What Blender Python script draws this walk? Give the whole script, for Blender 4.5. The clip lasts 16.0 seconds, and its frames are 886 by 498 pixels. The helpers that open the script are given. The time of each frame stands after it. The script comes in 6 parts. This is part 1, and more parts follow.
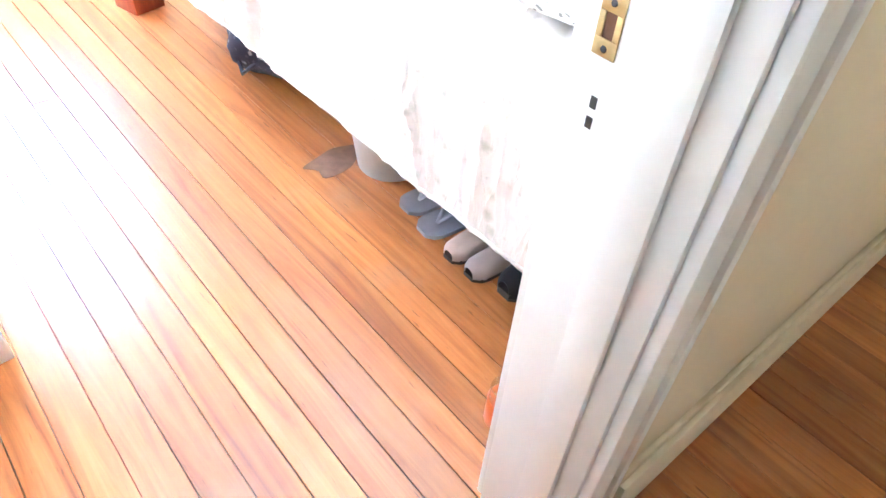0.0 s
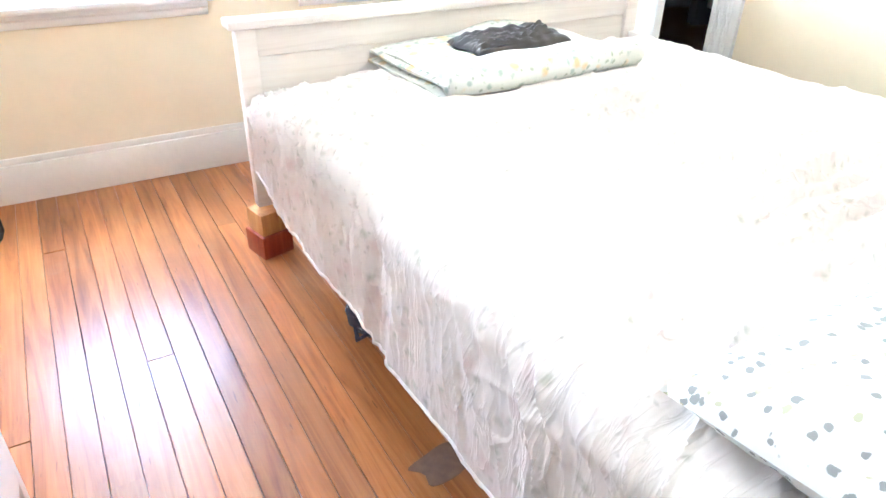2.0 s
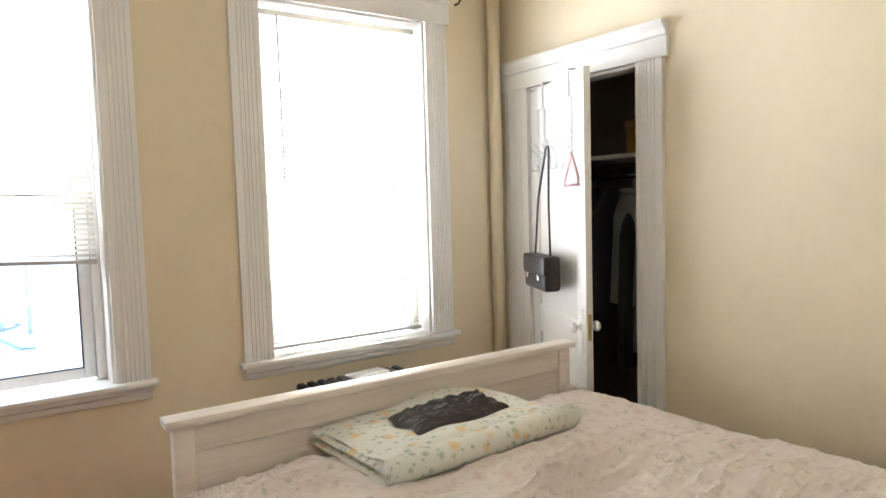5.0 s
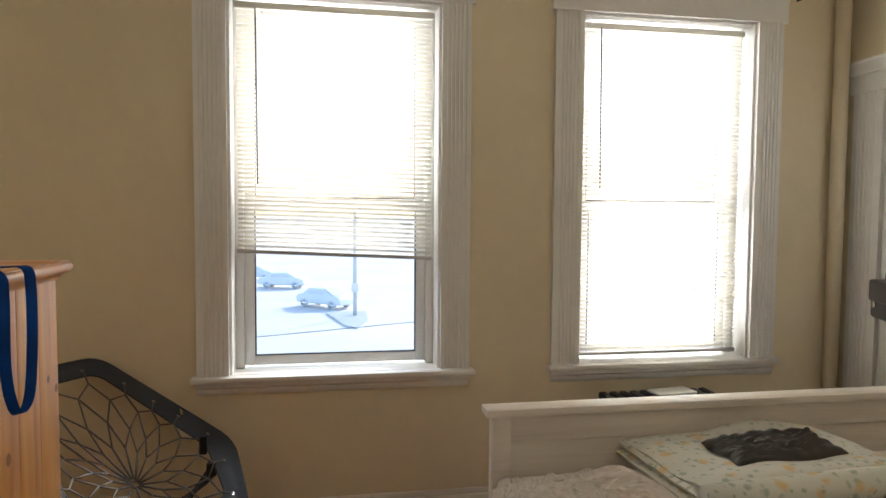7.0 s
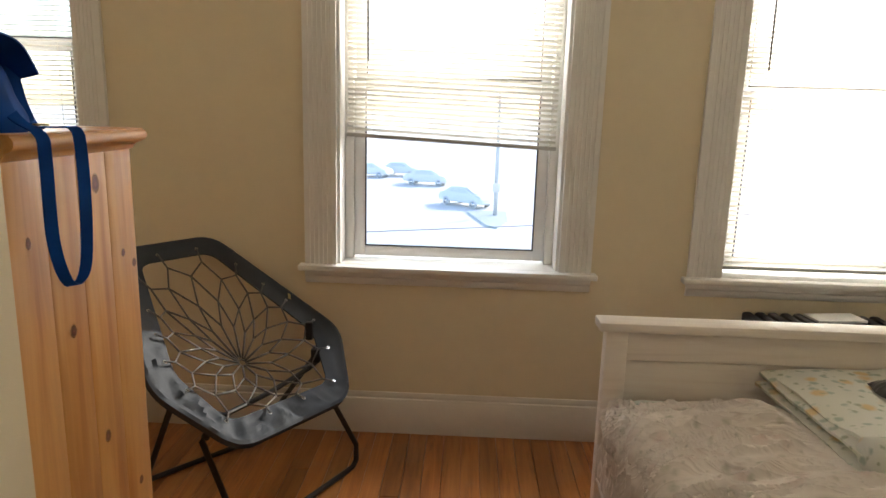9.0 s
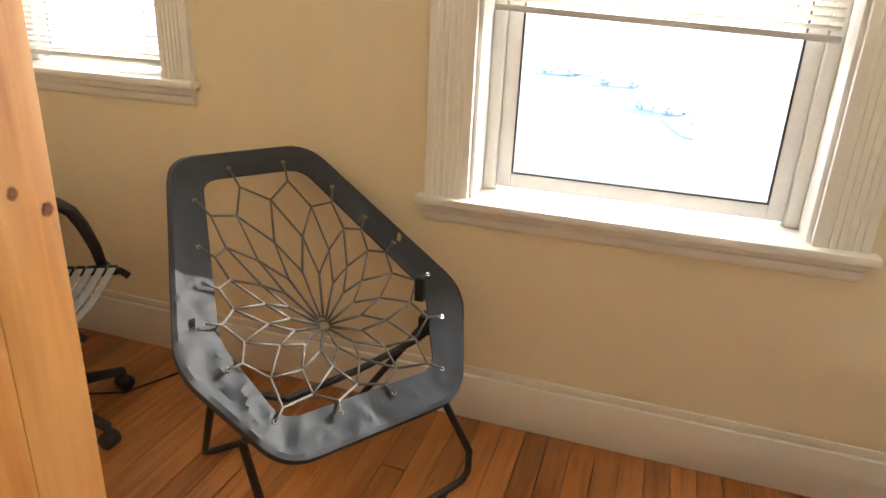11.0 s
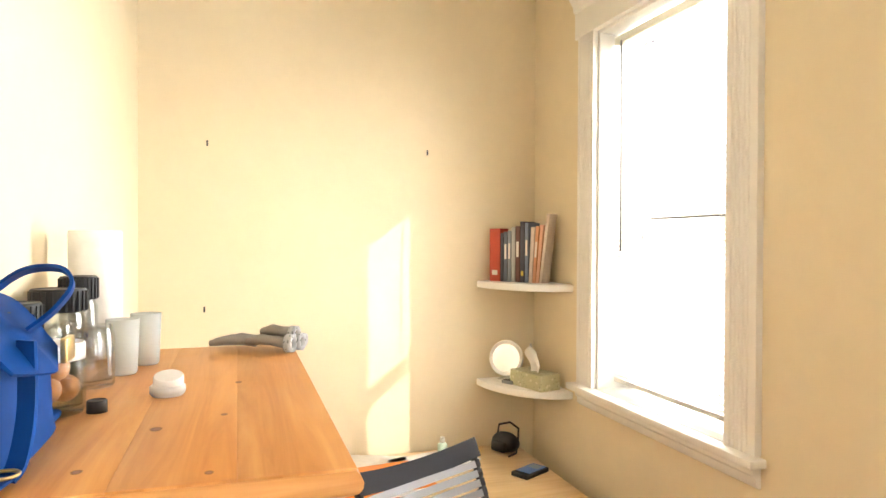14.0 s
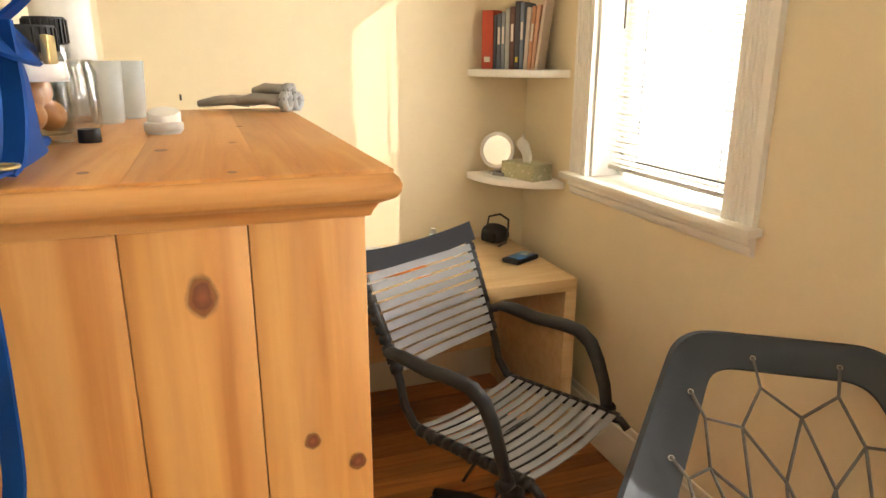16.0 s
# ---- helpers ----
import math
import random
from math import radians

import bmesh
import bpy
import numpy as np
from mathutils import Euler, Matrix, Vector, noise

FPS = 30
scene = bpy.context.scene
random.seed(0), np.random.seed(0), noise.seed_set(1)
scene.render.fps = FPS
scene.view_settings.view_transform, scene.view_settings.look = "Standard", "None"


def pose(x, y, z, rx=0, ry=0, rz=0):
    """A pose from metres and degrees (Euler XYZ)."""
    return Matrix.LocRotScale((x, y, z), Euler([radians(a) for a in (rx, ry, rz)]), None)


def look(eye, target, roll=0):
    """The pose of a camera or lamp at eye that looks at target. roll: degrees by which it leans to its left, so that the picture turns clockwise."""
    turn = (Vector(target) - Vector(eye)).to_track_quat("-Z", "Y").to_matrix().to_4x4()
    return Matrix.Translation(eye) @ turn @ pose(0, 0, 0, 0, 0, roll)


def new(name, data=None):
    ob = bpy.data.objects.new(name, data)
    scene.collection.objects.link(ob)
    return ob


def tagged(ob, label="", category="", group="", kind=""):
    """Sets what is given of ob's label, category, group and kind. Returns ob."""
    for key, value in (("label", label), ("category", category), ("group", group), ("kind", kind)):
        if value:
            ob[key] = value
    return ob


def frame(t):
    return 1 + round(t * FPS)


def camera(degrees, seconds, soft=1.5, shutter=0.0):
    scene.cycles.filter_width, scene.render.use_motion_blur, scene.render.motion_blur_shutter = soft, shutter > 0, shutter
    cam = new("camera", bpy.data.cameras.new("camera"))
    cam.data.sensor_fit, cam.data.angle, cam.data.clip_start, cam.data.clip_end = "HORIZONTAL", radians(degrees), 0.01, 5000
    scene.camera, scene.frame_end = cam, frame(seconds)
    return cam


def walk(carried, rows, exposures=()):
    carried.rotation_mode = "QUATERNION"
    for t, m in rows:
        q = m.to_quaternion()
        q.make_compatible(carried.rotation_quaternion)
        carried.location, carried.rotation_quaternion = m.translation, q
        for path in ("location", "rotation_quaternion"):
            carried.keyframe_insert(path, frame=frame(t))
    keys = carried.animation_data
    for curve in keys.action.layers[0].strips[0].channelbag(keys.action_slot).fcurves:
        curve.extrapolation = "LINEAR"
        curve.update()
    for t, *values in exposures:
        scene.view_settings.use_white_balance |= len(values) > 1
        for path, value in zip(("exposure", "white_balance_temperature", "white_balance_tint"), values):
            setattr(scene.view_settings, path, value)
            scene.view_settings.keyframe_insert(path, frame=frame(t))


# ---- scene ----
cam = camera(67.3, 16.0)
PATH = [
    (0, (0.296, 1.52, 1.214), (1.283, 2.558, -0.181), 4.9),
    (0.5, (0.306, 1.627, 1.194), (1.08, 2.782, -0.244), 4.4),
    (1, (0.335, 1.779, 1.205), (0.909, 3.119, -0.165), 4.6),
    (1.5, (0.46, 1.873, 1.281), (0.944, 3.414, 0.101), 2.5),
    (2, (0.5, 1.866, 1.37), (1.381, 3.343, 0.349), 1.3),
    (2.5, (0.571, 1.867, 1.436), (1.658, 3.346, 0.641), 0.9),
    (3, (0.596, 1.876, 1.47), (1.806, 3.344, 0.854), 0.8),
    (5.5, (0.557, 1.883, 1.596), (1.578, 3.602, 1.534), 0.1),
    (6, (0.519, 1.882, 1.6), (1.274, 3.733, 1.542), 0.5),
    (6.5, (0.485, 1.887, 1.595), (1.028, 3.81, 1.519), 1.0),
    (7, (0.455, 1.886, 1.589), (0.808, 3.852, 1.479), 0.4),
    (7.5, (0.47, 1.901, 1.578), (0.683, 3.885, 1.441), -0.4),
    (8, (0.502, 1.921, 1.571), (0.64, 3.907, 1.379), -0.5),
    (10.5, (0.699, 2.853, 1.431), (0.296, 4.684, 0.735), 3.5),
    (11, (0.567, 3.105, 1.427), (0.008, 4.887, 0.712), 2.7),
    (11.5, (0.564, 3.374, 1.457), (-0.416, 4.948, 0.707), 3.0),
    (12, (0.561, 3.572, 1.471), (-0.777, 4.817, 0.658), 4.4),
    (12.5, (0.486, 3.637, 1.503), (-1.03, 4.714, 0.768), 1.5),
    (13, (0.472, 3.709, 1.572), (-1.281, 4.536, 1.079), 0.7),
    (13.5, (0.488, 3.723, 1.638), (-1.394, 4.353, 1.39), 0.5),
    (14, (0.494, 3.718, 1.701), (-1.416, 4.308, 1.677), 0.2),
    (14.5, (0.493, 3.698, 1.723), (-1.436, 4.219, 1.8), -0.3),
    (15, (0.48, 3.703, 1.669), (-1.453, 4.197, 1.541), -0.1),
    (15.5, (0.454, 3.711, 1.613), (-1.455, 4.181, 1.248), -0.8),
    (16, (0.415, 3.669, 1.559), (-1.398, 4.308, 1.009), 0.1),
]
EXPOSURES = [
    (0.0, 5.48, 4550, 8), (0.5, 5.42, 4500, 8), (1.0, 4.97, 4550, 8), (1.5, 4.47, 4600, 8), (2.0, 4.18, 4650, 8), (2.5, 3.82, 4700, 8), (3.0, 3.54, 4800, 8), (5.3, 2.20, 5800, 10), (6.2, 1.72, 6000, 10), (7.2, 1.35, 6100, 10),
    (8.2, 1.35, 6300, 10), (10.3, 2.34, 6500, 10), (11.0, 2.60, 6600, 10), (12.0, 2.98, 6600, 10), (12.5, 3.62, 6250, 10), (13.0, 3.50, 6250, 10), (13.5, 3.40, 6300, 10), (14.0, 3.20, 6400, 10), (14.5, 2.84, 6700, 10), (15.3, 2.50, 6750, 10), (16.0, 2.77, 6850, 10),
]
walk(cam, [(t, look(eye, target, roll)) for t, eye, target, roll in PATH], EXPOSURES)

# ---------------------------------------------------------------- light
world = bpy.data.worlds.new("sky")
scene.world = world
world.use_nodes = True
wn = world.node_tree.nodes
sky = wn.new("ShaderNodeTexSky")
sky.sky_type, sky.sun_disc = "NISHITA", False
sky.sun_elevation, sky.sun_rotation = radians(29), radians(44)
world.node_tree.links.new(sky.outputs[0], wn["Background"].inputs[0])
wn["Background"].inputs[1].default_value = 0.15

sun = new("sun", bpy.data.lights.new("sun", "SUN"))
sun.data.energy, sun.data.angle, sun.data.color = 1.3, radians(0.4), (1.0, 0.93, 0.82)
sun.matrix_world = look((10, 10.3, 8), (0, 0, 0))


def window_light(x, z, w, h, watts):
    """Stands in for the light of the hazy sky in a window's opening."""
    lamp = new("window_light", bpy.data.lights.new("window_light", "AREA"))
    lamp.data.shape, lamp.data.size, lamp.data.size_y = "RECTANGLE", w, h
    lamp.data.energy, lamp.data.color = watts, (1.0, 0.985, 0.96)
    lamp.matrix_world = look((x, 5.47, z), (x, 4.0, z))


window_light(0.52, 2.03, 1.05, 1.16, 18)
window_light(2.22, 1.72, 1.05, 1.80, 36)
# added fill lamp that brightens the hall side; its source is out of view
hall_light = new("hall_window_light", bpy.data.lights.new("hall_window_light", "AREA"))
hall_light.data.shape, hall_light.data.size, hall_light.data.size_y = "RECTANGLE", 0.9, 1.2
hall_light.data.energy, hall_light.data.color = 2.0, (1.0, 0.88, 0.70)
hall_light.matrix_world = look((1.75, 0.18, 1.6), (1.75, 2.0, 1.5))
window_light(-1.50, 1.83, 0.80, 1.50, 12.5)


# ---------------------------------------------------------------- materials
def mat(name, build, rough=0.6, **kw):
    m = bpy.data.materials.new(name)
    m.use_nodes = True
    nt = m.node_tree
    b = nt.nodes["Principled BSDF"]
    b.inputs["Roughness"].default_value = rough
    for k, v in kw.items():
        b.inputs[k.replace("_", " ")].default_value = v
    if build:
        build(nt, b)
    return m


def nd(nt, kind, **kw):
    n = nt.nodes.new("ShaderNode" + kind)
    for k, v in kw.items():
        if k == "operation":
            n.operation = v
        elif k == "blend_type":
            n.blend_type = v
        else:
            n.inputs[k].default_value = v
    return n


def coords(nt, scale=(1, 1, 1)):
    tc = nd(nt, "TexCoord")
    mp = nd(nt, "Mapping")
    mp.inputs["Scale"].default_value = scale
    nt.links.new(tc.outputs["Object"], mp.inputs[0])
    return mp.outputs[0]


def noise_tex(nt, vec, scale, detail=4, rough=0.55, dist=0.0):
    n = nd(nt, "TexNoise")
    n.inputs["Scale"].default_value, n.inputs["Detail"].default_value = scale, detail
    n.inputs["Roughness"].default_value, n.inputs["Distortion"].default_value = rough, dist
    nt.links.new(vec, n.inputs["Vector"])
    return n.outputs[0]


def ramp(nt, fac, stops):
    r = nd(nt, "ValToRGB")
    while len(r.color_ramp.elements) < len(stops):
        r.color_ramp.elements.new(0.5)
    for e, (p, c) in zip(r.color_ramp.elements, stops):
        e.position, e.color = p, (*c, 1)
    nt.links.new(fac, r.inputs[0])
    return r.outputs[0]


def mix(nt, fac, a, b, mode="MIX"):
    m = nd(nt, "MixRGB", blend_type=mode)
    for v, i in ((fac, 0), (a, 1), (b, 2)):
        if isinstance(v, (int, float)):
            m.inputs[i].default_value = v
        elif isinstance(v, tuple):
            m.inputs[i].default_value = (*v, 1)
        else:
            nt.links.new(v, m.inputs[i])
    return m.outputs[0]


def bump(nt, b, height, strength=0.2, dist=0.01):
    n = nd(nt, "Bump")
    n.inputs["Strength"].default_value, n.inputs["Distance"].default_value = strength, dist
    nt.links.new(height, n.inputs["Height"])
    nt.links.new(n.outputs[0], b.inputs["Normal"])


def paint(name, col, rough=0.55, var=0.06, grain=180, bumps=0.08):
    def build(nt, b):
        v = coords(nt)
        big = noise_tex(nt, v, 1.3, 3)
        lo = tuple(c * (1 - var) for c in col)
        c = ramp(nt, big, [(0.3, lo), (0.7, col)])
        small = noise_tex(nt, v, 14, 5)
        c = mix(nt, 0.10, c, ramp(nt, small, [(0.35, tuple(x * 0.8 for x in col)), (0.6, col)]))
        nt.links.new(c, b.inputs["Base Color"])
        bump(nt, b, noise_tex(nt, v, grain, 3), bumps, 0.004)
    return mat(name, build, rough)


def wood(name, dark, mid, light, axis=1, scale=1.0, rough=0.4, knots=False, vary=0.35, coat=0.0, worn=False, flame=0.0):
    def build(nt, b):
        tc = nd(nt, "TexCoord")
        info = nd(nt, "ObjectInfo")
        add = nd(nt, "VectorMath", operation="MULTIPLY_ADD")
        cmb = nd(nt, "CombineXYZ")
        for i in range(3):
            nt.links.new(info.outputs["Random"], cmb.inputs[i])
        nt.links.new(cmb.outputs[0], add.inputs[0])
        add.inputs[1].default_value = (17.0, 31.0, 23.0)
        nt.links.new(tc.outputs["Object"], add.inputs[2])
        mp = nd(nt, "Mapping")
        s = [14.0 * scale] * 3
        s[axis] = 0.9 * scale
        mp.inputs["Scale"].default_value = s
        nt.links.new(add.outputs[0], mp.inputs[0])
        g = noise_tex(nt, mp.outputs[0], 1.6, 6, 0.6, 1.2)
        c = ramp(nt, g, [(0.28, dark), (0.5, mid), (0.72, light)])
        mp2 = nd(nt, "Mapping")
        s2 = [120.0 * scale] * 3
        s2[axis] = 3.0 * scale
        mp2.inputs["Scale"].default_value = s2
        nt.links.new(add.outputs[0], mp2.inputs[0])
        f = noise_tex(nt, mp2.outputs[0], 1.0, 3)
        c = mix(nt, 0.25, c, ramp(nt, f, [(0.35, dark), (0.65, light)]), "SOFT_LIGHT")
        if knots:
            mp3 = nd(nt, "Mapping")
            s3 = [6.0] * 3
            s3[axis] = 3.2
            mp3.inputs["Scale"].default_value = s3
            nt.links.new(add.outputs[0], mp3.inputs[0])
            vo = nd(nt, "TexVoronoi")
            vo.inputs["Scale"].default_value = 1.0
            nt.links.new(mp3.outputs[0], vo.inputs["Vector"])
            k = ramp(nt, vo.outputs["Distance"], [(0.05, (1, 1, 1)), (0.11, (0.35, 0.35, 0.35)), (0.17, (0, 0, 0))])
            c = mix(nt, k, c, (0.16, 0.045, 0.02))
        if flame:
            mp4 = nd(nt, "Mapping")
            s4 = [9.0] * 3
            s4[axis] = 0.55
            mp4.inputs["Scale"].default_value = s4
            nt.links.new(add.outputs[0], mp4.inputs[0])
            wv = nd(nt, "TexWave")
            wv.inputs["Scale"].default_value, wv.inputs["Distortion"].default_value = 2.2, 7.0
            wv.inputs["Detail"].default_value, wv.inputs["Detail Scale"].default_value = 3.0, 0.7
            nt.links.new(mp4.outputs[0], wv.inputs["Vector"])
            c = mix(nt, flame, c, ramp(nt, wv.outputs["Fac"], [(0.05, dark), (0.35, mid), (1.0, light)]))
        if worn:
            # short dark scratches along the grain, and greyed, worn patches
            mp5 = nd(nt, "Mapping")
            s5 = [95.0] * 3
            s5[axis] = 9.0
            mp5.inputs["Scale"].default_value = s5
            nt.links.new(add.outputs[0], mp5.inputs[0])
            sc = noise_tex(nt, mp5.outputs[0], 1.0, 2, 0.5)
            c = mix(nt, ramp(nt, sc, [(0.70, (0, 0, 0)), (0.76, (0.75, 0.75, 0.75))]), c, tuple(v * 0.35 for v in dark))
            geo = nd(nt, "NewGeometry")
            pw = noise_tex(nt, geo.outputs["Position"], 2.6, 5, 0.6)
            c = mix(nt, ramp(nt, pw, [(0.56, (0, 0, 0)), (0.72, (0.40, 0.40, 0.40))]), c, (0.36, 0.23, 0.14))
            pd = noise_tex(nt, geo.outputs["Position"], 1.1, 4, 0.55)
            c = mix(nt, ramp(nt, pd, [(0.30, (0.40, 0.40, 0.40)), (0.48, (0, 0, 0))]), c, dark)
        hv = nd(nt, "HueSaturation")
        mr = nd(nt, "MapRange")
        mr.inputs["To Min"].default_value, mr.inputs["To Max"].default_value = 1 - vary, 1 + vary * 0.6
        nt.links.new(info.outputs["Random"], mr.inputs[0])
        nt.links.new(mr.outputs[0], hv.inputs["Value"])
        nt.links.new(c, hv.inputs["Color"])
        nt.links.new(hv.outputs[0], b.inputs["Base Color"])
        bump(nt, b, f, 0.12, 0.002)
        rr = ramp(nt, noise_tex(nt, tc.outputs["Object"], 5, 4), [(0.3, (rough * 0.92,) * 3), (0.7, (rough * 1.12,) * 3)])
        nt.links.new(rr, b.inputs["Roughness"])
        b.inputs["Coat Weight"].default_value = coat
        b.inputs["Coat Roughness"].default_value = 0.30
    return mat(name, build, rough)


def cloth(name, base, spots=(), rough=0.9, spot_scale=14.0, size=0.2, weave=500, soft=0.6, ink=0.85, crease=0.0):
    """Woven cloth with a print of scattered soft marks: (colour, scale factor, size)."""
    def build(nt, b):
        v = coords(nt)
        big = noise_tex(nt, v, 2.0, 3)
        c = ramp(nt, big, [(0.3, tuple(x * 0.93 for x in base)), (0.7, base)])
        for i, (col, sc, sz) in enumerate(spots):
            mp = nd(nt, "Mapping")
            mp.inputs["Location"].default_value = (3.7 * i + 1, 1.9 * i, 0.3 * i)
            nt.links.new(v, mp.inputs[0])
            warp = nd(nt, "TexNoise")
            warp.inputs["Scale"].default_value = 45
            nt.links.new(mp.outputs[0], warp.inputs["Vector"])
            wv = mix(nt, 0.02, mp.outputs[0], warp.outputs["Color"])
            vo = nd(nt, "TexVoronoi")
            vo.inputs["Scale"].default_value = spot_scale * sc
            nt.links.new(wv, vo.inputs["Vector"])
            k = ramp(nt, vo.outputs["Distance"], [(sz * soft, (ink,) * 3), (sz, (0, 0, 0))])
            c = mix(nt, k, c, col)
        nt.links.new(c, b.inputs["Base Color"])
        if crease:
            heights = []
            for turn, scale, w_ in ((0.14, (1.9, 10.0, 2.0), 1.0), (-0.10, (4.0, 24.0, 4.0), 0.5)):
                mp = nd(nt, "Mapping")
                mp.inputs["Rotation"].default_value = (0, 0, turn)
                mp.inputs["Scale"].default_value = scale
                nt.links.new(v, mp.inputs[0])
                wr = noise_tex(nt, mp.outputs[0], 1.0, 3, 0.5, 0.9)
                heights.append(ramp(nt, wr, [(0.36, (0, 0, 0)), (0.47, (w_ * 0.35,) * 3), (0.50, (w_,) * 3), (0.53, (w_ * 0.35,) * 3), (0.64, (0, 0, 0))]))
            sharp = mix(nt, 1.0, heights[0], heights[1], "ADD")
            bump(nt, b, sharp, crease, 0.012)
        else:
            bump(nt, b, noise_tex(nt, v, weave, 2), 0.15, 0.002)
    return mat(name, build, rough)


def plain(name, col, rough=0.5, metal=0.0, var=0.12, scale=30, **kw):
    def build(nt, b):
        v = coords(nt)
        n = noise_tex(nt, v, scale, 4)
        nt.links.new(ramp(nt, n, [(0.3, tuple(c * (1 - var) for c in col)), (0.7, col)]), b.inputs["Base Color"])
        bump(nt, b, noise_tex(nt, v, scale * 8, 2), 0.06, 0.002)
    return mat(name, build, rough, Metallic=metal, **kw)


def clear(name, tint=(1, 1, 1), gloss=0.06):
    m = bpy.data.materials.new(name)
    m.use_nodes = True
    nt = m.node_tree
    nt.nodes.clear()
    out = nd(nt, "OutputMaterial")
    tr, gl, mx = nd(nt, "BsdfTransparent"), nd(nt, "BsdfGlossy"), nd(nt, "MixShader")
    lw, pw, ml = nd(nt, "LayerWeight"), nd(nt, "Math"), nd(nt, "Math")
    pw.operation, ml.operation = "POWER", "MULTIPLY_ADD"
    pw.inputs[1].default_value = 5.0
    ml.inputs[1].default_value, ml.inputs[2].default_value = 0.9, gloss * 0.6
    nt.links.new(lw.outputs["Facing"], pw.inputs[0])
    nt.links.new(pw.outputs[0], ml.inputs[0])
    tr.inputs[0].default_value = (*tint, 1)
    gl.inputs["Roughness"].default_value = 0.02
    nt.links.new(ml.outputs[0], mx.inputs[0])
    nt.links.new(tr.outputs[0], mx.inputs[1])
    nt.links.new(gl.outputs[0], mx.inputs[2])
    nt.links.new(mx.outputs[0], out.inputs[0])
    return m


WALL = paint("cream_wall_paint", (0.76, 0.655, 0.46), 0.7, 0.05)
CEIL = paint("ceiling_paint", (0.74, 0.70, 0.62), 0.8, 0.04)
TRIM = paint("white_gloss_paint", (0.80, 0.78, 0.74), 0.35, 0.05, 60, 0.12)
BASEP = paint("baseboard_paint", (0.78, 0.73, 0.64), 0.42, 0.10, 30, 0.25)
HALLW = paint("hall_wall_paint", (0.72, 0.62, 0.44), 0.7, 0.05)
FLOORM = wood("varnished_fir_boards", (0.23, 0.070, 0.015), (0.43, 0.175, 0.045), (0.54, 0.26, 0.085), 1, 1.0, 0.30, vary=0.28, coat=0.35, worn=True)
PINE = wood("knotty_pine", (0.40, 0.155, 0.038), (0.58, 0.280, 0.082), (0.69, 0.39, 0.145), 2, 0.8, 0.42, vary=0.10, flame=0.45)
PINETOP = wood("pine_top", (0.45, 0.195, 0.055), (0.57, 0.28, 0.088), (0.64, 0.35, 0.125), 0, 1.0, 0.40, vary=0.05)
BIRCH = wood("birch_veneer", (0.58, 0.40, 0.21), (0.68, 0.50, 0.29), (0.74, 0.57, 0.36), 1, 0.8, 0.45, vary=0.03)
WHITEF = paint("white_lacquer", (0.80, 0.78, 0.75), 0.35, 0.03, 90, 0.05)
BEDW = wood("white_stained_wood", (0.70, 0.62, 0.55), (0.80, 0.72, 0.65), (0.83, 0.77, 0.70), 0, 1.0, 0.45, vary=0.02)
RISER_D = wood("dark_stained_block", (0.22, 0.04, 0.012), (0.34, 0.07, 0.02), (0.42, 0.11, 0.03), 2, 1.4, 0.4, vary=0.1)
RISER_L = wood("pale_block", (0.42, 0.19, 0.06), (0.56, 0.29, 0.10), (0.64, 0.37, 0.15), 2, 1.4, 0.45, vary=0.1)
SPREAD = cloth("printed_bedspread", (0.79, 0.715, 0.655), [((0.64, 0.47, 0.43), 0.55, 0.34), ((0.62, 0.50, 0.44), 0.8, 0.28), ((0.37, 0.37, 0.27), 0.8, 0.24), ((0.45, 0.42, 0.34), 1.1, 0.22), ((0.44, 0.40, 0.35), 1.4, 0.16)], spot_scale=18, soft=0.15, ink=0.58, crease=0.38)
QUILT = cloth("printed_quilt", (0.74, 0.73, 0.65), [((0.38, 0.45, 0.38), 1.0, 0.32), ((0.72, 0.52, 0.24), 0.6, 0.33), ((0.38, 0.41, 0.30), 1.3, 0.27)], spot_scale=22, soft=0.5)
DOTS = cloth("dotted_pillowcase", (0.74, 0.73, 0.69), [((0.20, 0.20, 0.19), 1.0, 0.28), ((0.42, 0.40, 0.24), 0.7, 0.17)], spot_scale=42, soft=0.8)
BLACKM = plain("black_plastic", (0.016, 0.016, 0.018), 0.55, Specular_IOR_Level=0.35)
JARGLASS = clear("jar_glass", (0.93, 0.95, 0.95), 0.22)
BLACKT = plain("black_steel", (0.02, 0.02, 0.022), 0.35, 0.3)
GREYF = cloth("charcoal_canvas", (0.032, 0.039, 0.050), rough=0.7, weave=300)
CORD = plain("bungee_cord", (0.13, 0.125, 0.12), 0.6, var=0.35, scale=120)
STRAPG = cloth("grey_elastic_band", (0.27, 0.27, 0.28), rough=0.8, weave=260)
CHROME = plain("chrome", (0.75, 0.75, 0.76), 0.18, 1.0, var=0.05)
PEWTER = plain("dark_pewter", (0.10, 0.095, 0.09), 0.35, 0.9)
BRASS = plain("worn_brass", (0.62, 0.48, 0.22), 0.35, 0.9, var=0.3)
GLASS = clear("clear_glass")
PALEGLASS = clear("pale_glass", (0.86, 0.91, 0.90))
ENAMEL = plain("white_stoneware", (0.76, 0.74, 0.69), 0.25, var=0.03)
BLUE = plain("blue_leather", (0.003, 0.055, 0.27), 0.6, var=0.35, scale=9, Specular_IOR_Level=0.12)
FROST = plain("grey_frosted_glass", (0.84, 0.88, 0.87), 0.25, var=0.05, Transmission_Weight=0.6, IOR=1.12)


